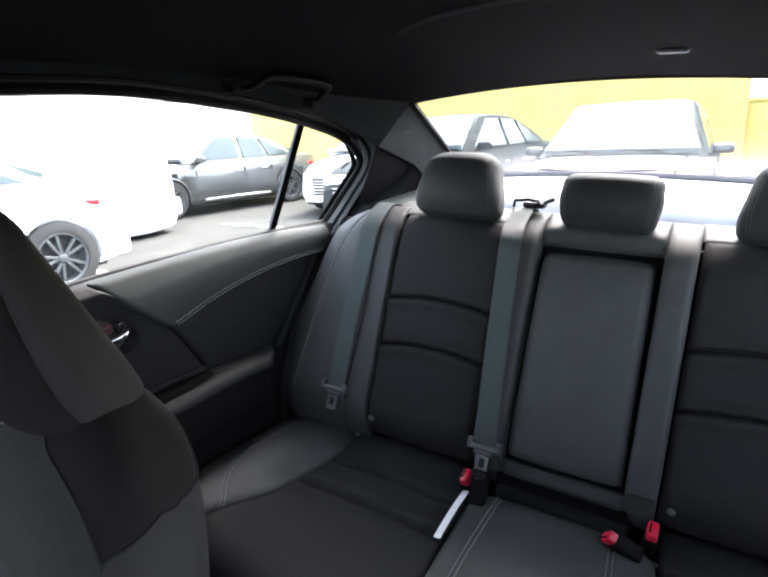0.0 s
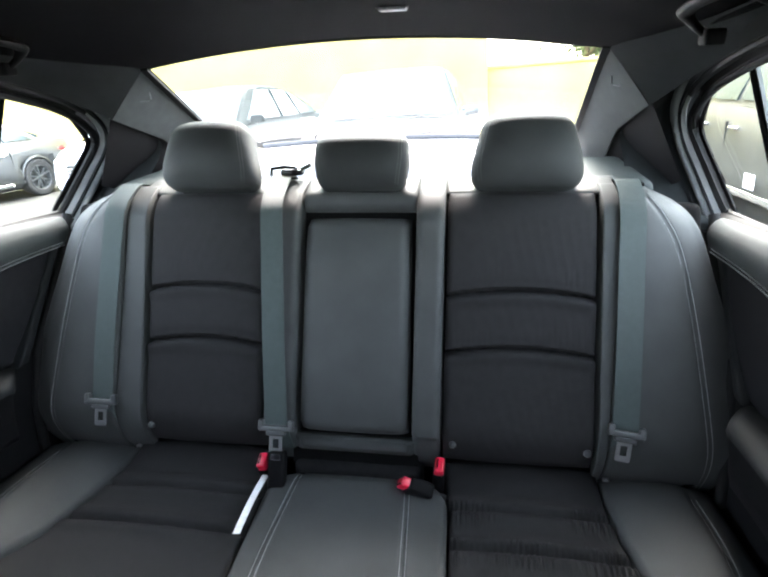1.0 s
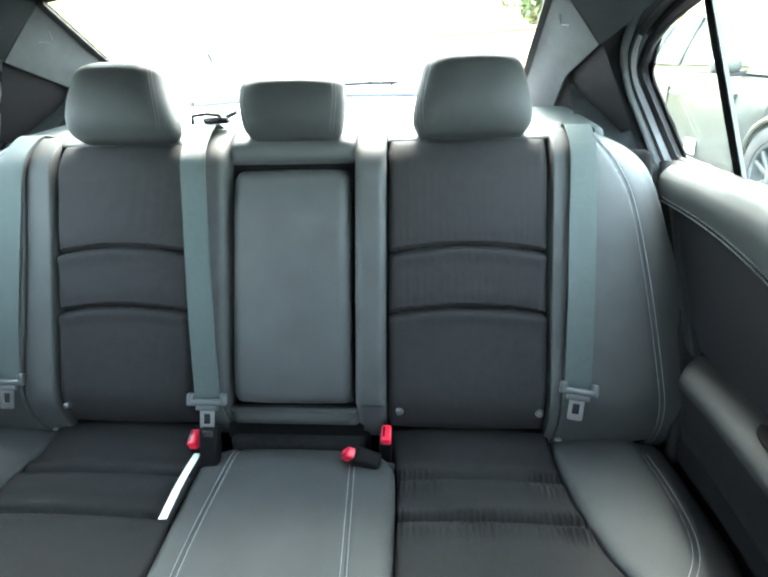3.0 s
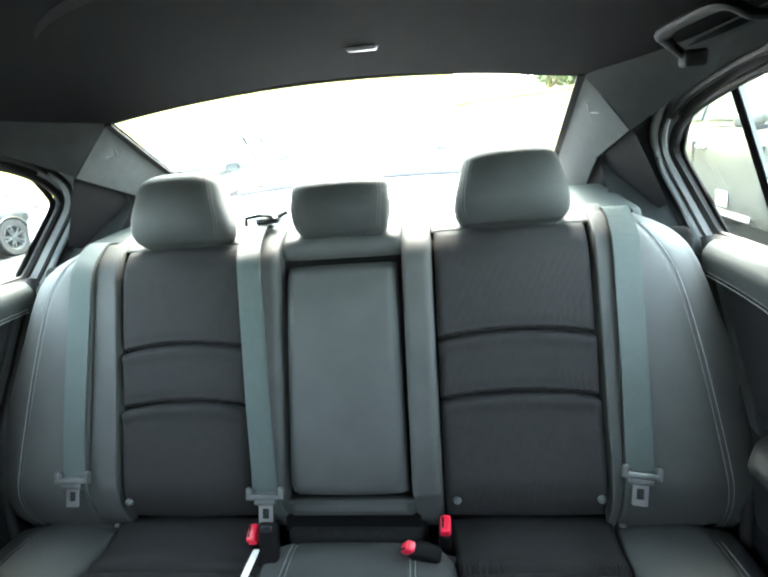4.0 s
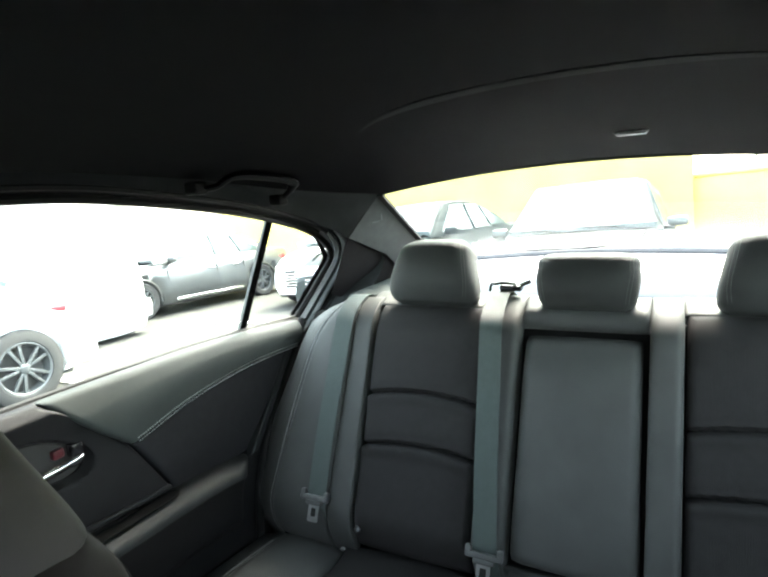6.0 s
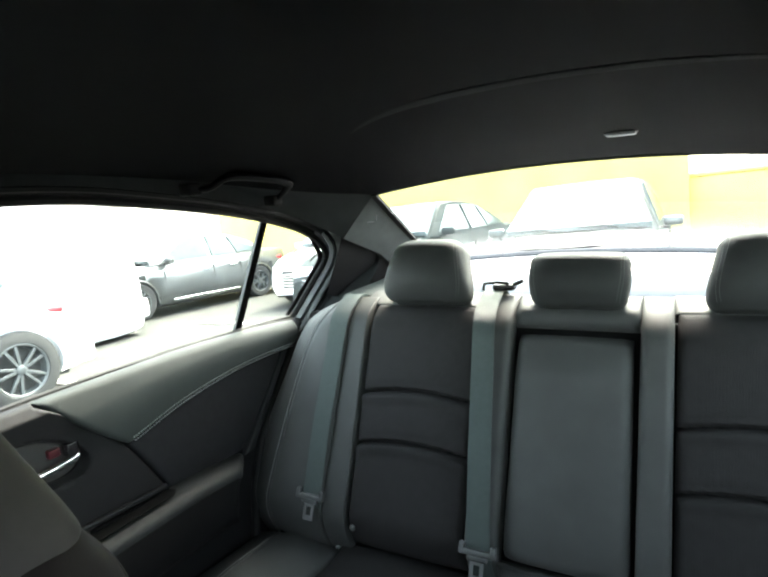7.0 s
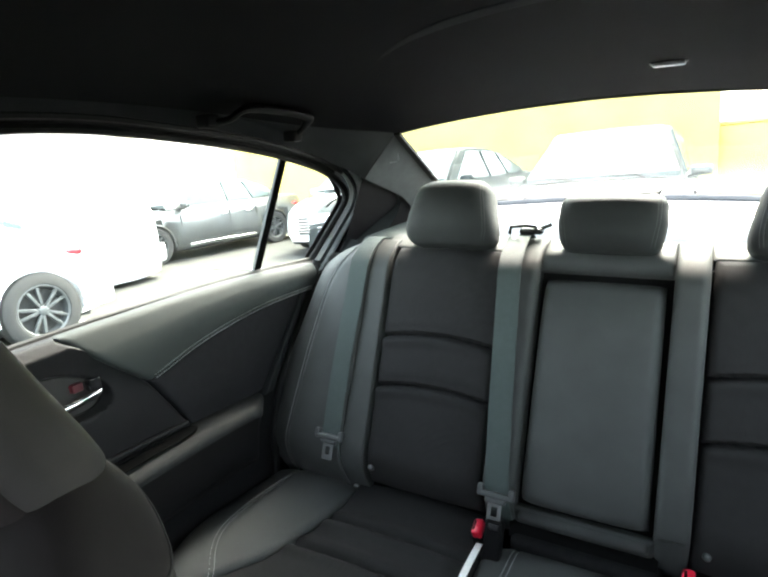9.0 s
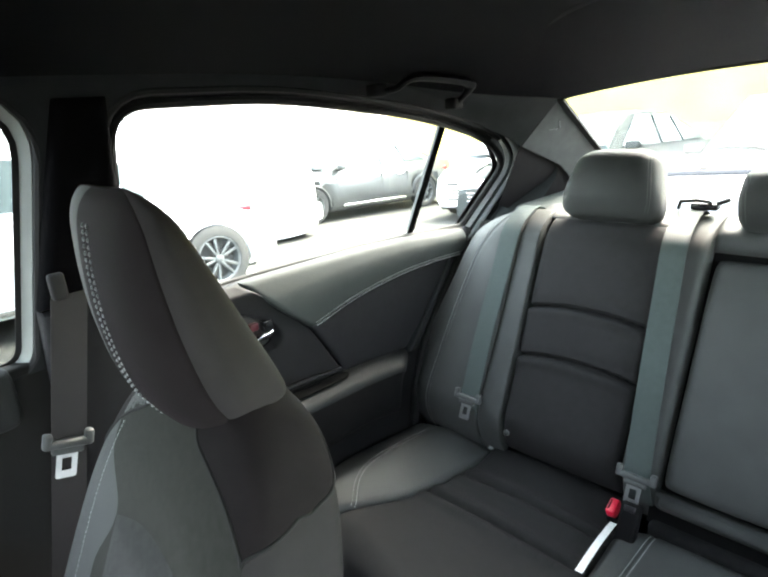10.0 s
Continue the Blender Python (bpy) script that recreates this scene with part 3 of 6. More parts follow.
        for j in range(19):
            t = -0.3 + 1.3 * j / 18
            a = Vector((sign * (0.535 + 0.024 * t), 1.125 + 0.46 * t, glass_z(1.112 + 0.46 * t) + 0.012))
            z = 1.185 - 0.25 * t
            c = Vector((sign * (side_x(z) + 0.015), 1.10 + 0.075 * math.sin(math.pi * min(1, max(0, t) * 1.25)) - 0.05 * t, z + 0.01))
            rows.append([bm.verts.new(a.lerp(c, k / 8) + Vector((sign * 0.06, 0.10, 0.05)) * math.sin(math.pi * k / 8)) for k in range(9)])
        for a, b in zip(rows, rows[1:]):
            for k in range(8):
                bm.faces.new((a[k], a[k + 1], b[k + 1], b[k]))
        part("inner_skin", bm, SHADE_BLACK, pillar)
        bm = bmesh.new()
        for ends in (((0.275, 0.50), (0.275, 0.66)), ((0.20, 0.46), (0.26, 0.46))):
            tube(bm, [cover(*p) + Vector((-sign * 0.001, -0.001, 0)) for p in ends], 0.0014, 6)
        part("moulded_mark", bm, BUCKLE, pillar)

    shelf = thing("parcel_shelf", "dark grey carpeted parcel shelf behind the rear seat", "parcel shelf", kind="structure")
    bm = boxed((-0.66, 0.98, 0.85), (0.66, 1.60, 0.895), 0.012)
    part("shelf_board", bm, CARPET, shelf)
    for sign in (-1, 1):
        part("corner_cover", boxed((min(sign * 0.44, sign * 0.615), 1.022, 0.93), (max(sign * 0.44, sign * 0.615), 1.34, 1.004), 0.02), LEATHER_DOOR, shelf)
        part("belt_slot", boxed((min(sign * 0.495, sign * 0.585), 1.000, 0.990), (max(sign * 0.495, sign * 0.585), 1.0235, 1.004), 0.002), SHADE_BLACK, shelf)


build_rear_end()

# added paler bar stands in for the highlight arching across the headliner
crease_light = thing("trim_crease_light", "added pale bar painting the highlight along the headliner crease", "roof trim", kind="structure")
path, radii = [], []
for x in np.linspace(-0.30, 0.36, 60):
    mix = abs(x / 0.612) ** 3.2
    path.append((x, 0.402 + 1.7 * (x - 0.06) ** 2, 1.3755 * (1 - mix) + 1.322 * mix))
    radii.append(0.0160 * min(1.0, (x + 0.30) / 0.22 + 0.05, (0.36 - x) / 0.22 + 0.05))
bm = bmesh.new()
tube(bm, path, radii, 24, flat=0.13)
part("crease_light", bm, CREASE_LIGHT, crease_light)

light = thing("roof_clip", "small pale moulded clip set in the headliner", "roof clip")
part("base", boxed((0.068, 0.862, 1.3365), (0.126, 0.888, 1.357), 0.004, Matrix()), BUCKLE, light)
part("lens", boxed((0.073, 0.859, 1.333), (0.121, 0.885, 1.340), 0.003), LENS, light)


def build_grab_handle(sign):
    grip = thing("grab_handle", "folded black plastic grab handle on the headliner edge", "grab handle", "grab handles over the rear doors")
    x, back = sign * 0.585, 0.012
    bm = bmesh.new()
    path = [(x + sign * 0.02, 0.535, 1.300), (x, 0.565, 1.303), (x - sign * 0.020, 0.592, 1.319), (x - sign * 0.024, 0.68, 1.315), (x - sign * 0.023, 0.762, 1.305), (x - sign * 0.008, 0.779, 1.290), (x + sign * 0.015, 0.770, 1.268)]
    axes = [piecewise([(k, p[i]) for k, p in enumerate(path)]) for i in range(3)]
    smooth = [(axes[0](k), axes[1](k) + back, axes[2](k)) for k in np.linspace(0, 6, 49)]
    tube(bm, smooth, [0.011 + 0.002 * math.sin(math.pi * k / 48) for k in range(49)], 12, flat=0.55)
    part("grip", bm, GRIP, grip)
    for y, z in ((0.535, 1.302), (0.768, 1.268)):
        part("foot", boxed((x + sign * 0.02 - 0.015, y + back - 0.018, z - 0.012), (x + sign * 0.02 + 0.015, y + back + 0.014, z + 0.012), 0.005), GRIP, grip)


build_grab_handle(-1)
build_grab_handle(1)


# ---- rear seat ----
def seat_d(x, s):
    """How far the padded back stands out."""
    d = 0.042
    d -= 0.062 * max(0.0, (0.10 - s) / 0.10) ** 2
    d -= 0.075 * max(0.0, (s - 0.50) / 0.11) ** 2.2
    return d


def arc(x, x0, x1, mid, ends):
    f = (x - (x0 + x1) / 2) / ((x1 - x0) / 2)
    return mid + (ends - mid) * f * f


def build_rear_seat():
    seat = thing("rear_seat", "black rear bench seat with fabric centres and leatherette bolsters", "car seat")
    # the fabric centres of the two outer places
    for sign in (-1, 1):
        x0, x1 = (-0.4595, -0.1905) if sign < 0 else (0.1915, 0.4825)

        def plan(u, v, x0=x0, x1=x1):
            s = 0.015 + 0.557 * v
            return x0 + (x1 - x0) * u + (0.006 * (1 - v)) * (u - 0.5), s

        def rise(x, s, x0=x0, x1=x1):
            d = seat_d(x, s)
            f = (x - (x0 + x1) / 2) / ((x1 - x0) / 2)
            d += 0.010 * (1 - f * f)
            for k, mid in enumerate((0.370, 0.255)):
                line = arc(x, x0, x1, mid, mid - 0.014)
                d -= 0.026 * math.exp(-(((s - line) / 0.0042) ** 2))
                d -= 0.003 * math.exp(-(((s - line - 0.010) / 0.012) ** 2))
                d += 0.006 * math.exp(-(((s - line + 0.014) / 0.013) ** 2))
                d += 0.0004 * math.sin(x * 560 + 3 * noise.noise((x * 25, s * 6, mid))) * math.exp(-(((s - line - 0.030) / 0.026) ** 2)) * min(1.0, max(0.0, noise.noise((x * 11, s * 14, mid * 9)) + 0.35))
            return d

        part("fabric_panel", pillow(on_back, plan, rise, 120, 240, 0.017, 0.07, roll=1.0), FABRIC, seat, "charcoal ribbed fabric panel with two stitched folds")
        # leatherette roll between centre panel and outer bolster
        join = piecewise([(-0.12, 0.531), (0.106, 0.528), (0.26, 0.522), (0.49, 0.516), (0.60, 0.516)]) if sign < 0 else piecewise([(-0.12, 0.506), (0.12, 0.511), (0.22, 0.516), (0.35, 0.522), (0.49, 0.526), (0.60, 0.523)])
        inner = 0.4675 if sign < 0 else 0.4905

        def plan(u, v, sign=sign, inner=inner, join=join):
            s = -0.12 + 0.712 * v
            return sign * (inner + (join(s) - 0.0008 - inner) * u), s

        part("side_roll", pillow(on_back, plan, lambda x, s: seat_d(x, s) + 0.004, 20, 90, 0.0035, 0.08, roll=0.8), LEATHER, seat, "black leatherette side strip")

        # outer bolster, rounded off towards the top corner
        rim = piecewise([(-0.12, 0.810), (0.0, 0.795), (0.07, 0.785), (0.16, 0.770), (0.27, 0.745), (0.39, 0.712), (0.47, 0.690), (0.52, 0.668), (0.56, 0.635), (0.59, 0.594)])

        def plan(u, v, sign=sign, join=join):
            s = -0.12 + 0.715 * v
            a = join(s) + 0.0008
            b = rim(min(s, 0.59))
            return sign * (a + (b - a) * u), s

        def rise(x, s):
            ax = abs(x)
            f = min(1.0, max(0.0, (ax - 0.50) / (rim(min(s, 0.59)) - 0.50)))
            d = seat_d(x, s) + 0.005 + 0.009 * math.sin(math.pi * min(1, f * 1.1)) - 0.042 * f**2.2
            line = seam(s)
            d -= 0.004 * math.exp(-(((ax - line) / 0.004) ** 2))
            return d

        seam = piecewise([(-0.09, 0.722), (-0.05, 0.712), (0.0, 0.702), (0.17, 0.682), (0.346, 0.656), (0.464, 0.628), (0.53, 0.592), (0.56, 0.572)])
        part("outer_bolster", pillow(on_back, plan, rise, 40, 90, 0.0055, 0.09), LEATHER, seat, "black leatherette bolster with a double seam")
        path = [on_back(sign * seam(s), s, rise(seam(s), s) + 0.003) for s in np.linspace(-0.08, 0.555, 90)]
        for off in (-0.0045, 0.0045):
            part("seam_stitching", stitches(path, lambda p: OUT_OF, offset=off), THREAD, seat, "pale double stitching")
        # top band above the fabric, running under the headrest
        xa, xb = (-0.505, -0.184) if sign < 0 else (0.186, 0.53)

        def plan(u, v, xa=xa, xb=xb):
            return xa + (xb - xa) * u, 0.568 + 0.052 * v

        part("top_band", pillow(on_back, plan, lambda x, s: seat_d(x, s) - 0.004, 30, 16, 0.010, 0.10), LEATHER, seat, "black leatherette top band")
        spots = [0.2115, 0.471] if sign > 0 else [-0.446]
        for x in spots:
            m = Matrix.Translation(on_back(x, 0.057, 0.034)) @ Euler((radians(90) - RAKE, 0, 0)).to_matrix().to_4x4()
            part("anchor_button", lathe(bmesh.new(), [(0.0005, 0.0085), (0.004, 0.008), (0.0068, 0.005), (0.0075, 0.0), (0.0075, -0.01)], 18, m), BUCKLE, seat, "small round grey anchor marker")

    # the centre frame round the folded armrest
    def frame_plan(x0, x1, s0, s1):
        return lambda u, v: (x0 + (x1 - x0) * u, s0 + (s1 - s0) * v)

    for name, x0, x1, s0, s1 in (("centre_side", -0.184, -0.1165, -0.02, 0.612), ("centre_side", 0.1290, 0.186, -0.02, 0.612), ("centre_top", -0.1155, 0.1285, 0.530, 0.612), ("centre_bottom", -0.124, 0.135, -0.02, 0.058)):
        tall = s1 - s0 > 0.3
        part(name, pillow(on_back, frame_plan(x0, x1, s0, s1), lambda x, s: seat_d(x, s) + 0.014 - (0.012 if s < 0.07 else 0.0) - (0.026 * max(0.0, (0.568 - s) / 0.038) ** 1.5 if -0.115 < x < 0.128 and s > 0.3 else 0.0), 18 if tall else 40, 90 if tall else 18, 0.016, 0.09), LEATHER, seat, "black leatherette centre section")
    # floor coloured near black for the shade in the gaps round the armrest
    part("armrest_well", boxed((-0.13, -0.01, -0.004), (0.14, 0.545, 0.004), 0.0, Matrix.Translation(BITE) @ Matrix((( 1, 0, 0, 0), (0, ALONG.y, OUT_OF.y, 0), (0, ALONG.z, OUT_OF.z, 0), (0, 0, 0, 1)))), SHADE_BLACK, seat)

    def arm_plan(u, v):
        s = 0.068 + 0.446 * v
        wide = 0.1105 + 0.004 * (1 - v)
        return 0.006 - wide + 2 * wide * u, s

    part("armrest", pillow(on_back, arm_plan, lambda x, s: 0.050 + 0.012 * (1 - ((x - 0.006) / 0.117) ** 2) - 0.016 * max(0, (s - 0.40) / 0.12) ** 2 - 0.012 * max(0, (0.16 - s) / 0.10) ** 2, 50, 100, 0.022, 0.05, 0.022), LEATHER, seat, "black leatherette fold-down armrest, folded up")
    part("armrest_hinge_bar", pillow(on_back, lambda u, v: (-0.112 + 0.236 * u, 0.028 + 0.026 * v), lambda x, s: 0.030, 40, 12, 0.012, 0.04, 0.01), LEATHER, seat)
    # board coloured near black for the shade between the seat panels
    part("back_board", boxed((-0.70, -0.02, -0.12), (0.70, 0.56, -0.03), 0.02, Matrix.Translation(BITE) @ Matrix(((1, 0, 0, 0), (0, ALONG.y, OUT_OF.y, 0), (0, ALONG.z, OUT_OF.z, 0), (0, 0, 0, 1)))), SHADE_BLACK, seat)

    # ---- the cushion ----
    def nose(x):
        return 0.196 + 0.20 * (x - 0.05) ** 2

    def front_roll(x, y):
        k = 1 - min(max((y - nose(x)) / 0.075, 0.0), 1.0)
        return -0.070 * (1 - math.sqrt(1 - 0.985 * k * k)) - 0.010 * max(0.0, (0.42 - y) / 0.2) ** 2

    for sign in (-1, 1):
        c0 = piecewise([(0.235, 0.118), (0.333, 0.138), (0.541, 0.157), (0.76, 0.165)]) if sign < 0 else piecewise([(0.235, 0.200), (0.397, 0.213), (0.617, 0.209), (0.76, 0.195)])
        c1 = piecewise([(0.19, 0.632), (0.235, 0.626), (0.303, 0.611), (0.365, 0.588), (0.43, 0.554), (0.486, 0.531), (0.60, 0.510), (0.76, 0.500)])
        tuck = (0.636, 0.534) if sign > 0 else (0.628, 0.520)

        def plan(u, v, sign=sign, c0=c0, c1=c1):
            mid = c0(0.3) + (c1(0.3) - c0(0.3)) * u
            y = nose(sign * mid) + (0.765 - nose(sign * mid)) * v
            return sign * (c0(y) + (c1(y) - c0(y)) * u), y

        def rise(x, y, sign=sign, c0=c0, c1=c1, tuck=tuck):
            f = (abs(x) - c0(y)) / (c1(y) - c0(y))
            d = front_roll(x, y) + 0.012 * math.sin(math.pi * min(max(f, 0), 1)) + 0.022 * max(0.0, (y - 0.665) / 0.09) ** 1.3
            for k, t in enumerate(tuck):
                line = t + 0.02 * (f - 0.5) ** 2
                d -= 0.013 * math.exp(-(((y - line) / 0.0065) ** 2))
                d += 0.006 * math.exp(-(((y - line + 0.020) / 0.014) ** 2)) + 0.006 * math.exp(-(((y - line - 0.018) / 0.016) ** 2))
                d += (0.0038 if sign > 0 else 0.0007) * math.sin(x * 620 + 2 * noise.noise((x * 30, t, 3))) * (math.exp(-(((y - line + 0.022) / 0.020) ** 2)) + math.exp(-(((y - line - 0.010) / 0.007) ** 2))) * min(1.0, max(0.0, noise.noise((x * 9, t * 9, 1)) + 0.45))
            return d

        part("cushion_panel", pillow(on_cushion, plan, rise, 190, 150, 0.012, 0.16), FABRIC, seat, "charcoal fabric cushion panel with two tucked folds")
        c2 = piecewise([(0.235, 0.640), (0.296, 0.648), (0.35, 0.672), (0.40, 0.698), (0.452, 0.716), (0.506, 0.724), (0.60, 0.724), (0.76, 0.722)])

        def plan(u, v, sign=sign, c1=c1, c2=c2):
            y = 0.245 + 0.515 * v
            a = c1(y) + 0.002
            return sign * (a + (c2(y) + wider - a) * u), y

        wider = 0.0 if sign > 0 else 0.028
        tuck_in = 0.010 if sign > 0 else 0.0
        hem = piecewise([(0.36, 0.586), (0.373, 0.592), (0.42, 0.632), (0.47, 0.662), (0.529, 0.678), (0.62, 0.684), (0.72, 0.680)])

        def rise(x, y, c1=c1, c2=c2):
            f = min(1, max(0, (abs(x) - c1(y)) / (c2(y) + wider - c1(y))))
            d = front_roll(x, y) + 0.016 * math.sin(math.pi * f) ** 0.8 + 0.004 - 0.010 * f**4
            if y > 0.36:
                d -= 0.0045 * math.exp(-(((abs(x) - hem(y) + tuck_in) / 0.004) ** 2))
            return d

        bm = bmesh.new()
        tube(bm, [on_cushion(sign * (c2(y) + wider - 0.001), y, rise(c2(y) + wider, y) - 0.011) for y in np.linspace(0.27, 0.74, 40)], 0.0028, 6)
        part("edge_piping", bm, RUBBER, seat, "dark cord along the cushion edge")
        part("cushion_bolster", pillow(on_cushion, plan, rise, 40, 70, 0.014, 0.18), LEATHER_LIT, seat, "black leatherette cushion bolster with curved double seam")
        path = [on_cushion(sign * (hem(y) - tuck_in), y, rise(hem(y) - tuck_in, y) + 0.003) for y in np.linspace(0.365, 0.715, 60)]
        for off in (-0.0045, 0.0045):
            part("seam_stitching", stitches(path, lambda p: Vector((0, 0, 1)), offset=off), THREAD, seat, "pale double stitching")

    left = piecewise([(0.235, 0.114), (0.333, 0.134), (0.541, 0.153), (0.70, 0.165)])
    right = piecewise([(0.235, 0.197), (0.397, 0.210), (0.617, 0.206), (0.70, 0.200)])
    hem_l = piecewise([(0.19, -0.066), (0.235, -0.074), (0.265, -0.083), (0.45, -0.100), (0.707, -0.105)])
    hem_r = piecewise([(0.19, 0.164), (0.235, 0.160), (0.278, 0.154), (0.442, 0.142), (0.672, 0.125)])

    def plan(u, v):
        y = 0.198 + 0.524 * v
        notch = max(0.0, (y - 0.63) / 0.09) ** 2 * 0.05
        a, b = -left(y) + notch, right(y) - notch
        return a + (b - a) * u, y

    def rise(x, y):
        d = front_roll(x, y) + 0.016
        for hem in (hem_l, hem_r):
            d -= 0.004 * math.exp(-(((x - hem(y)) / 0.004) ** 2))
        f = (x - 0.03) / 0.18
        return d + 0.006 * (1 - f * f) - 0.02 * max(0, (y - 0.66) / 0.06) ** 2

    part("cushion_centre", pillow(on_cushion, plan, rise, 90, 70, 0.016, 0.18), LEATHER_LIT, seat, "black leatherette centre cushion with two double seams")
    for hem in (hem_l, hem_r):
        path = [on_cushion(hem(y), y, rise(hem(y), y) + 0.003) for y in np.linspace(0.205, 0.70, 76)]
        for off in (-0.0045, 0.0045):
            part("seam_stitching", stitches(path, lambda p: Vector((0, 0, 1)), offset=off), THREAD, seat, "pale double stitching")
    # leather flap in carpet black, which stands in for shade behind the cushion
    part("centre_rear_flap", boxed((-0.125, 0.712, 0.40), (0.150, 0.775, 0.470), 0.014), CARPET, seat)
    part("base", boxed((-0.60, 0.29, 0.12), (0.60, 0.80, 0.37), 0.03), CARPET, seat)
    part("rear_bulkhead", boxed((-0.74, 0.80, 0.08), (0.74, 0.85, 0.50), 0.01), SHADE_BLACK, seat)
    for x in (-0.50, 0.515):
        part("seat_latch", boxed((x - 0.006, 0.735, 0.462), (x + 0.006, 0.744, 0.467), 0.002), STEEL, seat)

    # ---- headrests ----
    def headrest(cx, s0, s1, wide_low, wide_mid, wide_top, deep, label, seams=(-1, 1), slope=0.2, dome=0.034):
        bm = bmesh.new()
        prof = piecewise([(0.0, wide_low), (slope, wide_mid), (slope + 0.2, wide_mid * (0.965 if slope < 0.3 else 1.0)), (0.7, wide_mid * 0.5 + wide_top * 0.5), (1.0, wide_top * 1.06)])
        front = piecewise([(0.0, 0.062), (0.3, 0.078), (0.6, 0.078), (0.85, 0.070), (1.0, 0.058)])
        rows = []
        nv, nu = 40, 56
        for j in range(nv):
            t = ease(j / (nv - 1))
            s = s0 + (s1 - s0) * t
            w, f = prof(t), front(t)
            back = f - deep * (0.85 + 0.15 * math.sin(math.pi * t))
            near = min((s1 - s) / dome, (s - s0) / 0.022, 1.0)
            off = (dome if s > (s0 + s1) / 2 else 0.022) * (1 - math.sqrt(1 - (1 - near) ** 2))
            w, f, back = w - off, f - off, back + off
            mid, half, cap = (f + back) / 2, max((f - back) / 2, 0.004), 1.0
            row = []
            for k in range(nu):
                a = 2 * math.pi * k / nu
                ca, sa = math.cos(a), math.sin(a)
                n = 3.6
                r = (abs(ca) ** n + abs(sa) ** n) ** (-1 / n)
                crown = 0.012 * (1 - (ca * r) ** 2) * (1 if sa > 0 else 0)
                groove = 0.003 * math.exp(-(((abs(ca * r) - 0.86) / 0.03) ** 2)) * (1 if sa > 0 and (1 if ca > 0 else -1) in seams else 0)
                row.append(bm.verts.new(on_back(cx + w * cap * ca * r, s, mid + half * cap * sa * r + (crown - groove) * min(1, 6 * t * (1 - t)))))
            rows.append(row)
        for a, b in zip(rows, rows[1:]):
            for k in range(nu):
                bm.faces.new((a[k], a[(k + 1) % nu], b[(k + 1) % nu], b[k]))
        bm.faces.new(rows[0])
        bm.faces.new(rows[-1])
        bmesh.ops.bevel(bm, geom=[e for e in bm.edges if len(e.link_faces) == 2 and e.calc_face_angle(0) > 1.0], offset=0.006, segments=3, affect="EDGES")
        rest = part("headrest", bm, REST_LEATHER, seat, label)
        for side in seams:
            path = []
            for t in np.linspace(0.06, 0.92, 40):
                s = s0 + (s1 - s0) * t
                path.append(on_back(cx + side * prof(t) * 0.86, s, front(t) + 0.0030 - 0.03 * max(0, t - 0.78) ** 2 * 6))
            for off in (-0.003, 0.003):
                part("headrest_stitching", stitches(path, lambda p: OUT_OF, 0.005, 0.0035, 0.0005, off), DARK_THREAD, rest, "fine dark grey stitching")
        return rest

    headrest(-0.325, 0.574, 0.729, 0.101, 0.106, 0.077, 0.105, "rounded black leatherette outer headrest", (1,), dome=0.042)
    headrest(0.345, 0.574, 0.729, 0.104, 0.109, 0.079, 0.105, "rounded black leatherette outer headrest", (-1,), dome=0.042)
    headrest(0.011, 0.570, 0.690, 0.089, 0.099, 0.097, 0.085, "low black leatherette centre headrest", slope=0.45)
    return seat


build_rear_seat()


# ---- rear seat belts and buckles ----
def tongue(parent, place, along, across, normal, wide=0.033, metal=None):
    """The plastic slider and steel tongue at a belt's end."""
    m = Matrix((across, along, normal)).transposed().to_4x4()
    m.translation = place
    bm = bmesh.new()
    box(bm, (-wide, -0.006, -0.004), (wide, 0.006, 0.010), 0.004, m)
    for s in (-1, 1):
        box(bm, (s * wide - 0.006, -0.006, -0.004), (s * wide + 0.006, 0.017, 0.010), 0.004, m)
    box(bm, (-0.021, -0.016, -0.003), (0.021, -0.004, 0.008), 0.004, m)
    part("slider", bm, BUCKLE, parent, "grey plastic belt slider")
    hole = [(-0.0065, -0.041), (0.0065, -0.041), (0.0065, -0.022), (-0.0065, -0.022)]
    outer = rounded([(-0.0135, -0.012), (-0.0135, -0.052), (0.0135, -0.052), (0.0135, -0.012)], 0.004)
    part("tongue", cut_sheet(outer, [hole], lambda a, b, d: m @ Vector((a, b, d + 0.001)), 0.0025), metal or STEEL, parent, "steel belt tongue with a square hole", smooth=False)


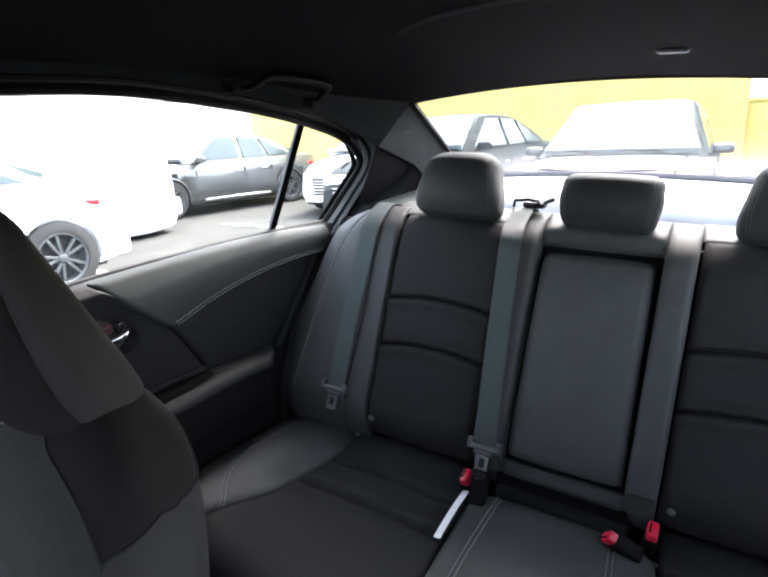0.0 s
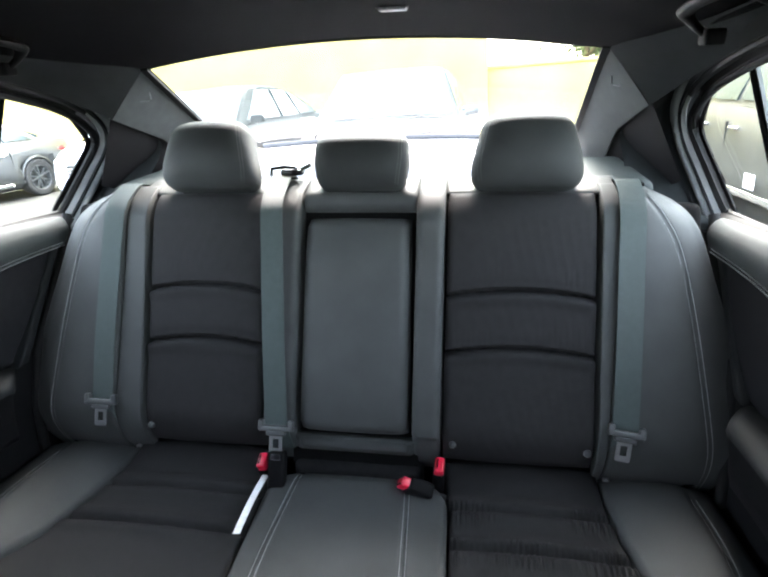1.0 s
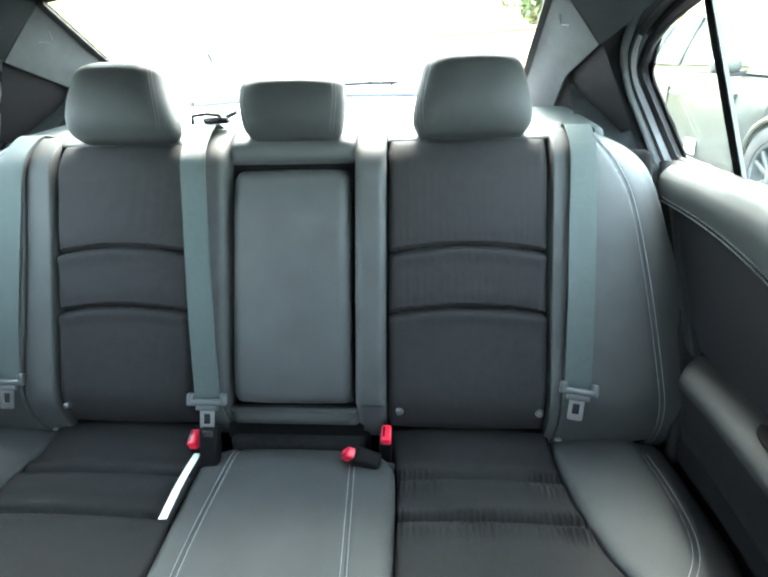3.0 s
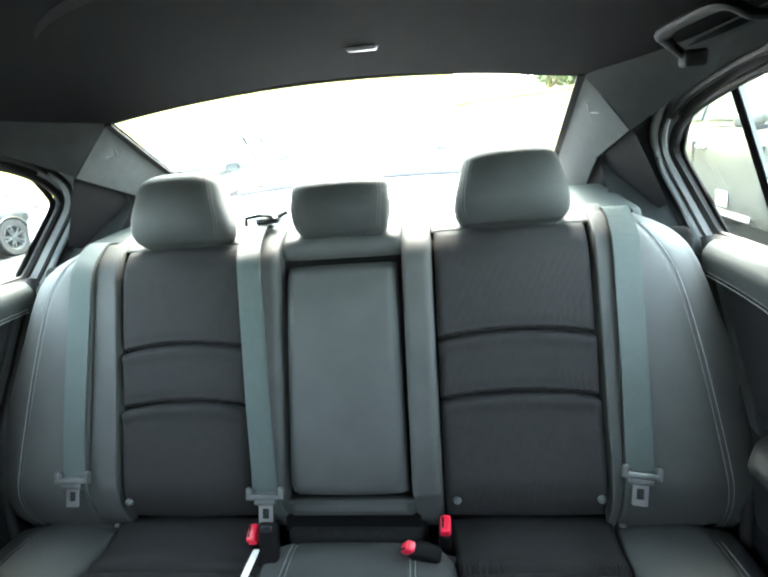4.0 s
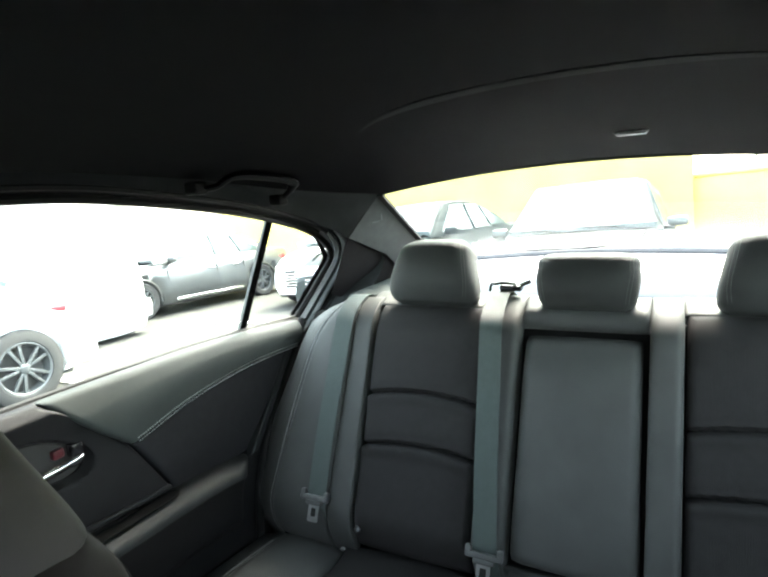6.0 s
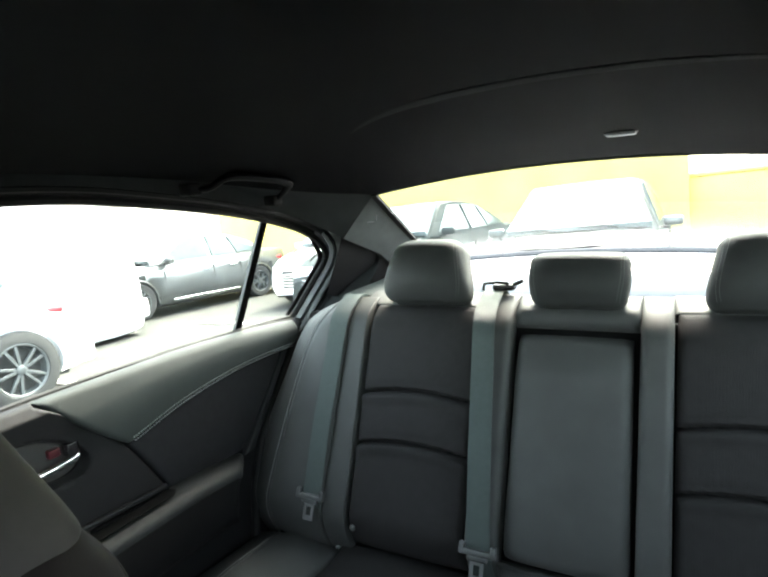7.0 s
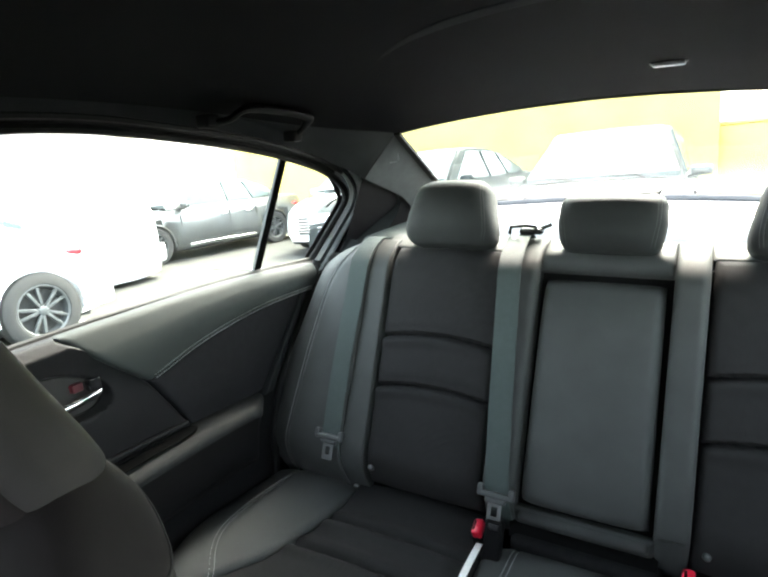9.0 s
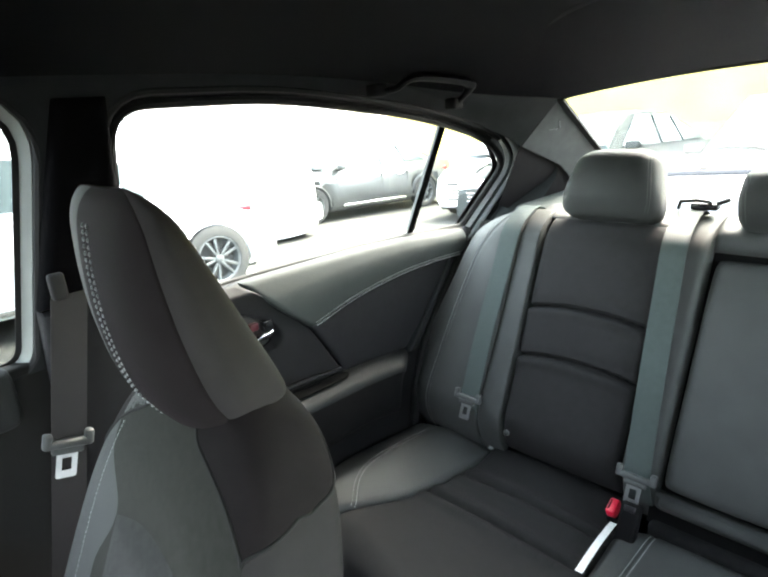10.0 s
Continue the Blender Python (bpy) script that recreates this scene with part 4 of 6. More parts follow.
def build_belt(x_top, x_low, s_top, s_low, label, lift=0.006, lean=0.0, wide=0.031):
    belt = thing("seat_belt", label, "seat belt", "rear seat belts")
    half = 0.0235

    def height(x, s):
        f = min(1, max(0, (abs(x) - 0.50) / 0.2))
        return seat_d(x, s) + (0.012 * math.sin(math.pi * f) - 0.03 * f**2.2 if abs(x) > 0.5 else 0.018) + lift

    rows = []
    for s in np.linspace(s_low - 0.05, s_top, 40):
        t = (s - s_low) / (s_top - s_low)
        x = x_low + (x_top - x_low) * t
        sag = 0.006 * math.sin(math.pi * min(max(t, 0), 1)) + 0.002 * math.sin(7 * t)
        d = height(x, max(s, 0.02)) + sag - (0.02 * max(0.0, -t * 6))
        rows.append((on_back(x - half, s, d), on_back(x + half, s, d)))
    end_l, end_r = rows[-1]
    for k in range(1, 7):
        rows.append((end_l + Vector((0, 0.012 * k, 0.002 * k - 0.0012 * k * k)), end_r + Vector((0, 0.012 * k, 0.002 * k - 0.0012 * k * k))))
    part("webbing", ribbon(bmesh.new(), rows), WEBBING, belt, "flat grey-green woven webbing")
    d = height(x_low, s_low) + 0.004
    turn = Matrix.Rotation(radians(lean), 3, OUT_OF)
    tongue(belt, on_back(x_low, s_low, d), turn @ ALONG, turn @ Vector((1, 0, 0)), OUT_OF, wide)
    return belt


build_belt(-0.536, -0.551, 0.590, 0.107, "grey-green seat belt hanging beside the outer seat back")
build_belt(0.544, 0.535, 0.592, 0.104, "grey-green seat belt hanging beside the outer seat back", lean=-8, wide=0.028)
middle = build_belt(-0.174, -0.145, 0.605, 0.078, "grey-green centre seat belt running down the seat back", lift=0.014)
bm = bmesh.new()
box(bm, (-0.180, 0.985, 1.028), (-0.130, 1.015, 1.042), 0.005)
tube(bm, [(-0.200, 0.985, 1.030), (-0.195, 0.978, 1.046), (-0.165, 0.975, 1.050), (-0.145, 0.985, 1.046), (-0.140, 1.0, 1.030)], 0.004, 8)
tube(bm, [(-0.140, 0.995, 1.038), (-0.112, 1.0, 1.050)], 0.005, 8)
part("belt_guide", bm, GLOSS_BLACK, middle, "black plastic belt guide on the seat top")


def build_buckle(place, aim, label, roll=0, long=0.070, thick=0.0125):
    b = thing("belt_buckle", label, "belt buckle", "rear belt buckles")
    aim = Vector(aim).normalized()
    side = aim.cross(Vector((0, 1, 0))).normalized()
    m = Matrix((side, aim, side.cross(aim))).transposed().to_4x4() @ Matrix.Rotation(radians(roll), 4, "Y")
    m.translation = Vector(place)
    part("housing", boxed((-thick, -long, -0.021), (thick, 0.012, 0.021), 0.008, m), GRIP, b)
    part("release_button", boxed((-0.0100, 0.002, -0.0175), (0.0100, 0.026, 0.0175), 0.005, m), RED, b, "glossy red release button")
    part("slot", boxed((0.0030, 0.018, -0.0110), (0.0062, 0.0272, 0.0110), 0.001, m), GLOSS_BLACK, b)
    bm = bmesh.new()
    tube(bm, [m @ Vector((0, 0.022 - long, 0)), m @ Vector((0, -0.005 - long, 0.0)), m @ Vector((0, -0.030 - long, -0.01))], 0.009, 8, flat=0.5)
    part("stalk", bm, PLASTIC, b)


build_buckle((-0.176, 0.690, 0.478), (-0.15, -0.30, 1), "black belt buckle with a red button standing between cushions")
build_buckle((0.186, 0.706, 0.484), (0.06, -0.28, 1), "black belt buckle with a red button standing between cushions")
build_buckle((0.135, 0.660, 0.482), (-1, -0.10, 0.50), "black belt buckle with a red button lying on the cushion", 58, 0.042, 0.016)

held = thing("belt_buckle", "black buckle holding the centre belt's tongue", "belt buckle", "rear belt buckles")
m = Matrix((Vector((1, 0, 0)), ALONG, OUT_OF)).transposed().to_4x4()
m.translation = on_back(-0.141, -0.002, 0.072)
part("housing", boxed((-0.018, -0.075, -0.012), (0.018, 0.034, 0.014), 0.007, m), GRIP, held, "black plastic buckle housing")
part("release_button", boxed((-0.011, 0.016, 0.0125), (0.011, 0.030, 0.0165), 0.002, m), GLOSS_BLACK, held, "small black release button")

tag = thing("paper_tag", "long white paper label hanging over the cushion edge", "label tag")
rows = []
for t in np.linspace(0, 1, 14):
    y = 0.668 - 0.171 * t
    x = -0.170 + 0.011 * t
    z = 0.44 - 0.12 * (y - 0.74) + 0.024 + 0.005 * math.sin(math.pi * t)
    rows.append((Vector((x - 0.0058, y - 0.002, z + 0.003)), Vector((x + 0.0058, y + 0.002, z))))
part("paper", ribbon(bmesh.new(), rows, 0.0008), TAG, tag)


# ---- rear doors ----
BELT_LINE = piecewise([(-0.02, 0.972), (0.25, 0.974), (0.376, 0.973), (0.60, 0.967), (0.804, 0.954), (0.93, 0.940), (1.06, 0.924)])
SEAM_LINE = piecewise([(0.26, 0.80), (0.43, 0.828), (0.56, 0.857), (0.70, 0.872), (0.82, 0.874), (0.95, 0.868)])
CUT_LINE = piecewise([(0.65, 0.545), (0.687, 0.518), (0.76, 0.476), (0.828, 0.434), (0.87, 0.395), (0.916, 0.355), (0.969, 0.280)])


def build_rear_door(sign):
    door = thing("rear_door", "rear car door lined in black leatherette, fabric and plastic", "car door", "rear doors")

    def place(y, z, d):
        return Vector((sign * (0.765 - d), y, z))

    # padded top
    def plan(u, v):
        y0, y1 = 0.435 - 0.155 * v, 0.968 + 0.03 * v
        y = y0 + (y1 - y0) * u
        return y, SEAM_LINE(y) + 0.002 + (BELT_LINE(y) - SEAM_LINE(y) - 0.002) * v

    def rise(y, z):
        t = (z - SEAM_LINE(y)) / max(BELT_LINE(y) - SEAM_LINE(y), 0.01)
        return 0.014 + 0.022 * math.sin(math.pi * min(max(0.15 + t * 0.75, 0), 1)) - 0.022 * max(0.0, t - 0.72)

    part("top_pad", pillow(place, plan, rise, 70, 30, 0.014, 0.03), LEATHER_DOOR, door, "padded black leatherette door top")
    path = [place(y, SEAM_LINE(y) + 0.010, rise(y, SEAM_LINE(y) + 0.010) + 0.0012) for y in np.linspace(0.44, 0.955, 80)]
    for off in (-0.0030, 0.0038):
        part("seam_stitching", stitches(path, lambda p: Vector((-sign, 0, 0.2)), 0.0058, 0.0046, 0.0016, off), THREAD, door, "pale double stitching")

    # fabric insert under the seam
    def plan(u, v):
        z0 = 0.668
        y0 = 0.528 - 0.094 * v
        y1 = 0.735 + 0.198 * v
        y = y0 + (y1 - y0) * u
        return y, z0 + (SEAM_LINE(y) - z0) * v

    part("fabric_insert", pillow(place, plan, lambda y, z: 0.012 + 0.008 * math.sin(math.pi * min(max((z - 0.67) / 0.2, 0), 1)), 50, 34, 0.012, 0.03), DOOR_FABRIC, door, "charcoal fabric door insert")
    # upright strip between the insert and the door's rear edge
    part("rear_strip", pillow(place, lambda u, v: (0.738 + 0.200 * v + 0.030 * u, 0.655 + 0.235 * v), lambda y, z: 0.020, 12, 40, 0.006, 0.05), ARMREST, door, "narrow leatherette strip along the door's rear edge")

    # plastic front section with the handle bowl
    def plan(u, v):
        z = 0.655 + 0.318 * v
        y1 = CUT_LINE(min(max(z, 0.655), 0.966)) - 0.003
        y = -0.02 + (y1 + 0.02) * u
        return y, 0.655 + (BELT_LINE(y) - 0.655) * v

    def rise(y, z):
        d = 0.018 + 0.012 * min(1, max(0, (z - 0.90) / 0.05)) - 0.018 * max(0, (z - 0.955) / 0.02)
        bowl = ((y - 0.268) / 0.088) ** 2 + ((z - 0.868 + 0.30 * (y - 0.268)) / 0.045) ** 2
        return d - 0.034 * max(0.0, 1 - bowl**3)

    part("front_panel", pillow(place, plan, rise, 100, 80, 0.008, 0.04), DOOR_PLASTIC, door, "black plastic section round the door handle")
    # near-black dish laid in the bowl to stand in for its shade
    bm = bmesh.new()
    rows = []
    for f in np.linspace(0.05, 0.93, 8):
        ring = []
        for k in range(36):
            a = 2 * math.pi * k / 36
            y = 0.268 + 0.082 * f * math.cos(a)
            z = 0.868 - 0.30 * (y - 0.268) + 0.041 * f * math.sin(a)
            ring.append(bm.verts.new(place(y, z, rise(y, z) + 0.0045)))
        rows.append(ring)
    for a, b in zip(rows, rows[1:]):
        for k in range(36):
            bm.faces.new((a[k], a[(k + 1) % 36], b[(k + 1) % 36], b[k]))
    bm.faces.new(rows[0])
    part("bowl_shade", bm, SHADE_BLACK, door, "black dish standing in for shade behind the door handle")
    bm = bmesh.new()
    tube(bm, [place(0.215, 0.846, 0.006), place(0.25, 0.850, 0.016), place(0.29, 0.852, 0.019), place(0.328, 0.853, 0.018), place(0.344, 0.856, 0.008)], [0.005, 0.006, 0.006, 0.006, 0.005], 12, flat=1.3)
    part("handle", bm, CHROME, door, "chrome pull handle")
    part("lock_lever", boxed(*[tuple(f(a, b) for a, b in zip(place(0.292, 0.866, -0.004), place(0.312, 0.882, 0.010))) for f in (min, max)], 0.003), DARK_RED, door, "dark red lock lever")
    part("lock_knob", boxed(*[tuple(f(a, b) for a, b in zip(place(0.318, 0.860, 0.002), place(0.340, 0.884, 0.020))) for f in (min, max)], 0.003), GLOSS_BLACK, door)

    # armrest: a sloping top face with a rounded inner edge, its rear end slanting back to the door
    crest = piecewise([(0.08, 0.709), (0.50, 0.694), (0.62, 0.684), (0.75, 0.664)])
    section = [(0.010, 0.0), (0.022, 0.0012), (0.036, 0.0012), (0.050, -0.001), (0.060, -0.004), (0.068, -0.008), (0.0735, -0.013), (0.0760, -0.020), (0.0755, -0.028), (0.073, -0.042), (0.069, -0.065), (0.062, -0.10), (0.050, -0.135), (0.030, -0.160), (0.010, -0.168)]
    rows = []
    for t in np.linspace(0, 1, 48):
        row = []
        for k, (d, dz) in enumerate(section):
            end = 0.738 - 0.070 * min(1.0, d / 0.076) ** 1.6 - (0.055 * (k - 7) / 7 if k > 7 else 0.0)
            y = 0.10 + (end - 0.10) * t
            soft = max(0.0, (t - 0.965) / 0.035) ** 2
            row.append(place(y, crest(y) + dz - 0.007 * soft, d - 0.006 * soft))
        rows.append(row)
    # below the edge a darker material stands in for shade on the side
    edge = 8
    for name, k0, k1, mat, label in (("armrest", 0, edge, ARMREST, "padded black leatherette armrest top"), ("armrest_side", edge, len(section) - 1, LOWER_DOOR, "armrest side, coloured darker for shade")):
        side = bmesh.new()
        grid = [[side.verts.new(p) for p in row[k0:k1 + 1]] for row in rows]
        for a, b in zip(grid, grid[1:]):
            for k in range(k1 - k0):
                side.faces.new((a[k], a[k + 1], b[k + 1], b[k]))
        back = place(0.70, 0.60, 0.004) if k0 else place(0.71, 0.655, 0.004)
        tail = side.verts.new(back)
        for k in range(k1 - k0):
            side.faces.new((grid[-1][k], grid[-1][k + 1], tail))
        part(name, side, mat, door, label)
    # no recess is cut: a black strip on top paints the pocket's shade
    bm = bmesh.new()
    rows = []
    for y in np.linspace(0.285, 0.508, 32):
        wide = 0.019 * (1 - min(1.0, abs(y - 0.3965) / 0.1116) ** 8)
        rows.append((place(y, crest(y) + 0.0042, 0.037 - wide), place(y, crest(y) + 0.0032, 0.037 + wide)))
    part("pocket_shade", ribbon(bm, rows, 0.002), SHADE_BLACK, door, "flat black strip painting the shade of the pull pocket")
    bm = bmesh.new()
    tube(bm, [place(y, crest(y) + 0.004, 0.018) for y in np.linspace(0.30, 0.505, 12)], 0.0036, 8)
    part("pocket_edge", bm, ARMREST, door)
    bm = bmesh.new()
    tube(bm, [place(y, 0.748 - 0.085 * (y - 0.05), 0.026) for y in np.linspace(0.02, 0.495, 14)], 0.0050, 10, flat=1.2)
    part("ledge", bm, DOOR_PLASTIC, door, "narrow moulded ledge over the pull pocket")
    # black ribbon stands in for the shade under the ledge
    bm = bmesh.new()
    ribbon(bm, [(place(y, 0.738 - 0.085 * (y - 0.05), 0.024), place(y, 0.690, 0.024)) for y in np.linspace(0.02, 0.495, 14)], 0.002)
    part("ledge_shade", bm, SHADE_BLACK, door)
    # lower panel and map pocket
    part("lower_panel", pillow(place, lambda u, v: (-0.02 + (0.80 + 0.05 * v) * u, 0.08 + 0.59 * v), lambda y, z: 0.010 + 0.006 * math.sin(y * 7), 40, 30, 0.01, 0.03), LOWER_DOOR, door, "matt black lower door panel")
    part("map_pocket", pillow(lambda y, z, d: place(y, z, d + 0.02), lambda u, v: (0.10 + (0.46 + 0.10 * v) * u, 0.20 + 0.18 * v), lambda y, z: 0.012 + 0.02 * math.sin(math.pi * (z - 0.24) / 0.3), 30, 20, 0.014, 0.05, 0.03), PLASTIC, door)
    bm = bmesh.new()
    ribbon(bm, [(place(y, BELT_LINE(y) - 0.012, 0.010), place(y, BELT_LINE(y) + 0.004, -0.012)) for y in np.linspace(-0.01, 1.03, 40)], 0.004)
    part("glass_seal", bm, RUBBER, door)
    ends = sorted((sign * 0.79, sign * 0.765))
    part("door_shell", boxed((ends[0], -0.03, 0.05), (ends[1], 1.05, 0.915), 0.004), PLASTIC, door)
    skin = sorted((sign * 0.86, sign * 0.80))
    part("outer_skin", boxed((skin[0], -0.03, 0.02), (skin[1], 1.05, 0.91), 0.02), WHITE_PAINT, door, "white painted outer door skin")
    # upright rear edge trim against the seat
    bm = bmesh.new()
    tube(bm, [place(1.010, 0.935, 0.014), place(0.968, 0.86, 0.014), place(0.885, 0.76, 0.014), place(0.805, 0.66, 0.012), place(0.76, 0.55, 0.012), place(0.74, 0.42, 0.012)], 0.011, 10)
    part("rear_edge_trim", bm, RUBBER, door)
    return door


build_rear_door(-1)
build_rear_door(1)


# ---- centre pillars with the front belts ----
def build_centre_pillar(sign):
    post = thing("trim_pillar_left" if sign < 0 else "trim_pillar_right", "black centre pillar trim between the doors", "pillar trim", kind="structure")

    def place(y, z, d):
        return Vector((sign * ((side_x(z) if z > 0.95 else 0.777) - 0.02 - d), y, z))

    def plan(u, v):
        z = 0.10 + 0.93 * v
        return -0.076 + 0.020 * v + (0.151 - 0.020 * v) * u, z

    part("lower_cover", pillow(place, plan, lambda y, z: 0.035, 24, 60, 0.02, 0.07), DOOR_PLASTIC, post)
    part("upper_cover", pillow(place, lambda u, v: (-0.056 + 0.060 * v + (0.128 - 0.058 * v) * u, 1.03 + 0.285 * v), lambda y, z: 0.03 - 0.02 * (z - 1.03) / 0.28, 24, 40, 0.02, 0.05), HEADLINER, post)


def build_front_belt(sign):
    belt = thing("front_seat_belt", "dark front seat belt hanging down the centre pillar", "seat belt", "front seat belts")
    x = sign * 0.665
    part("anchor", boxed((x - 0.007, -0.047, 1.054), (x + 0.007, -0.026, 1.092), 0.005), PLASTIC, belt, "dark upper belt anchor")
    rows = []
    for z in np.linspace(1.06, 0.28, 24):
        y = -0.028 - 0.235 * min(1.05 - z, 0.45)
        rows.append((Vector((x, y - 0.023, z)), Vector((x - sign * 0.004, y + 0.023, z))))
    part("webbing", ribbon(bmesh.new(), rows, 0.0016 * sign), WEBBING_DARK, belt)
    # tongue in the pale lamp material, painting the window light on its steel
    tongue(belt, Vector((x - sign * 0.006, -0.078, 0.852)), Vector((0, 0.30, 1)).normalized(), Vector((0, 1, -0.30)).normalized() * sign, Vector((-sign, 0, 0)), 0.027, LAMP)


WEBBING_DARK = material("dark_webbing", (0.0105, 0.0088, 0.0094), (0.0140, 0.0118, 0.0126), 90, 0.6, 0.4, 1600, weave=420)
for sign in (-1, 1):
    build_centre_pillar(sign)
    build_front_belt(sign)


# ---- front seats ----
def build_front_seat(cx, dy, inner, label):
    """A front seat seen from its inner side: reclined back, forward-leaning headrest, base."""
    seat = thing("passenger_seat" if cx < 0 else "driver_seat", label, "car seat", "front seats")
    lean = radians(22)
    up, fwd = Vector((0, math.sin(lean), math.cos(lean))), Vector((0, -math.cos(lean), math.sin(lean)))
    base = Vector((cx, -0.160 + dy, 0.50))

    def at(x, s, d):
        return base + Vector((x, 0, 0)) + up * s + fwd * d

    # the back: rings up the shell, bolsters forward at the sides
    width = piecewise([(0.0, 0.200), (0.2, 0.202), (0.36, 0.192), (0.46, 0.158), (0.52, 0.112), (0.555, 0.055)])
    thick = piecewise([(0.0, 0.088), (0.3, 0.080), (0.46, 0.068), (0.52, 0.050), (0.555, 0.014)])

    def ring(s, a):
        w, h = width(s), thick(s)
        ca, sa = math.cos(a), math.sin(a)
        n = 3.2
        r = (abs(ca) ** n + abs(sa) ** n) ** (-1 / n)
        d = h * sa * r
        if sa > 0:
            d += 0.036 * abs(ca * r) ** 5 * max(0.0, 1 - s / 0.6) + 0.006
        return at(w * ca * r, s, d)

    # where the dark side panel meets the rear panel: at the rear edge high up, running forward lower down
    rear_seam = piecewise([(0.0, 33.0), (0.30, 36.0), (0.415, 39.0), (0.424, 36.0), (0.434, 25.0), (0.446, 8.0), (0.457, -6.0), (0.464, -22.0), (0.476, -37.0), (0.504, -44.0), (0.530, -58.0), (0.555, -64.0)])
    front_seam = piecewise([(0.0, 33.4), (0.30, 36.4), (0.415, 39.4), (0.432, 43.0), (0.456, 50.0), (0.474, 58.0), (0.492, 68.0), (0.555, 80.0)])
    knit_edge = piecewise([(0.0, 112.0), (0.30, 113.0), (0.378, 106.0), (0.43, 125.0), (0.50, 132.0), (0.555, 135.0)])
    levels = [0.552 * ease(j / 59) for j in range(60)]

    def skin(name, first, last, count, mat, text):
        bm = bmesh.new()
        flip = (lambda a: a) if inner > 0 else (lambda a: 180 - a)
        rows = [[bm.verts.new(ring(s, radians(flip(first(s) + (last(s) - first(s)) * k / count)))) for k in range(count + 1)] for s in levels]
        for a, b in zip(rows, rows[1:]):
            for k in range(count):
                bm.faces.new((a[k], a[k + 1], b[k + 1], b[k]))
        bm.faces.new(rows[0])
        bm.faces.new(rows[-1])
        return part(name, bm, mat, seat, text)

    skin("backrest_front", knit_edge, lambda s: 180 - front_seam(s), 24, LEATHER, "black leatherette seat bolster")
    skin("shoulder_panel", front_seam, knit_edge, 24, SHOULDER_KNIT, "dark olive-grey knit shoulder panel")
    skin("side_panel", rear_seam, front_seam, 18, SEAT_SIDE, "near-black fabric side panel")
    skin("side_panel", lambda s: 180 - front_seam(s), lambda s: 180 - rear_seam(s), 18, SEAT_SIDE, "near-black fabric side panel")
    skin("backrest_rear", lambda s: 180 - rear_seam(s), lambda s: 360 + rear_seam(s), 40, HEADREST, "dark leatherette seat rear")
    # lighter knit facing low on the seat front, ending in a curve
    bm = bmesh.new()
    rows = []
    for j in range(26):
        f = j / 25
        a = 67 + 38 * f
        crest = 0.368 + 0.018 * math.sin(math.pi * min(1, f * 0.85 + 0.1))
        rows.append([bm.verts.new(ring(0.03 + (crest - 0.03) * k / 30, radians(a if inner > 0 else 180 - a)) + fwd * 0.005 * min(1.0, 5 * min(f, 1 - f), (30 - k) / 2)) for k in range(31)])
    for a, b in zip(rows, rows[1:]):
        for k in range(30):
            bm.faces.new((a[k], a[k + 1], b[k + 1], b[k]))
    part("fabric_face", bm, FRONT_FABRIC, seat, "grey knit fabric facing")
    for side in (-1, 1):
        def turned(a, side=side):
            return radians(a if side > 0 else 180 - a)
        bm = bmesh.new()
        tube(bm, [ring(s, turned(rear_seam(s))) for s in np.linspace(0.415, 0.54, 90)], 0.0017, 6)
        part("piping", bm, RUBBER, seat, "thin dark piping")
        bm = bmesh.new()
        tube(bm, [ring(s, turned(front_seam(s))) for s in np.linspace(0.415, 0.55, 50)], 0.0020, 6)
        part("side_seam", bm, RUBBER, seat)
        path = [ring(s, turned(-50)) for s in np.linspace(0.02, 0.46, 60)]
        part("seam_stitching", stitches(path, lambda p, side=side: Vector((side, 0.8, 0)), 0.007, 0.005, 0.0008), THREAD, seat, "pale stitching")
        path = [ring(s, turned(56)) for s in np.linspace(0.05, 0.46, 60)]
        if side != inner:
            part("seam_stitching", stitches(path, lambda p, side=side: Vector((side * 0.5, -1, 0.4)), 0.006, 0.0042, 0.0008), THREAD, seat, "fine grey stitching")

    # headrest, leaning forward and thinner towards its top
    hx = cx - 0.014 if cx < 0 else cx
    front_y = piecewise([(0.0, -0.020), (0.045, -0.055), (0.10, -0.069), (0.155, -0.071), (0.205, -0.066), (0.232, -0.063)])
    rear_y = piecewise([(0.0, 0.066), (0.015, 0.068), (0.10, 0.030), (0.155, 0.005), (0.20, -0.016), (0.232, -0.032)])
    half_w = piecewise([(0.0, 0.102), (0.05, 0.110), (0.12, 0.110), (0.19, 0.102), (0.232, 0.090)])
    tall = 0.232

    def section(s, a):
        near = max(0.0, min((tall - s) / 0.040, s / 0.014, 1.0))
        off = (0.040 if s > 0.12 else 0.014) * (1 - math.sqrt(1 - (1 - near) ** 2))
        f, b = front_y(s) + off * 0.45, rear_y(s) - off * 0.45
        w, mid, half = half_w(s) - off, (f + b) / 2, max(0.003, (b - f) / 2)
        ca, sa = math.cos(a), math.sin(a)
        n = 3.6 if sa < 0 else 2.7
        r = (abs(ca) ** n + abs(sa) ** n) ** (-1 / n)
        depth = sa * r
        taper = 1.0 - 0.10 * max(0.0, depth) - 0.04 * max(0.0, -depth)
        dip = 0.0035 * math.exp(-(((depth - (0.46 if ca > 0 else 0.02)) / 0.05) ** 2)) * (1 if abs(ca) > 0.6 else 0)
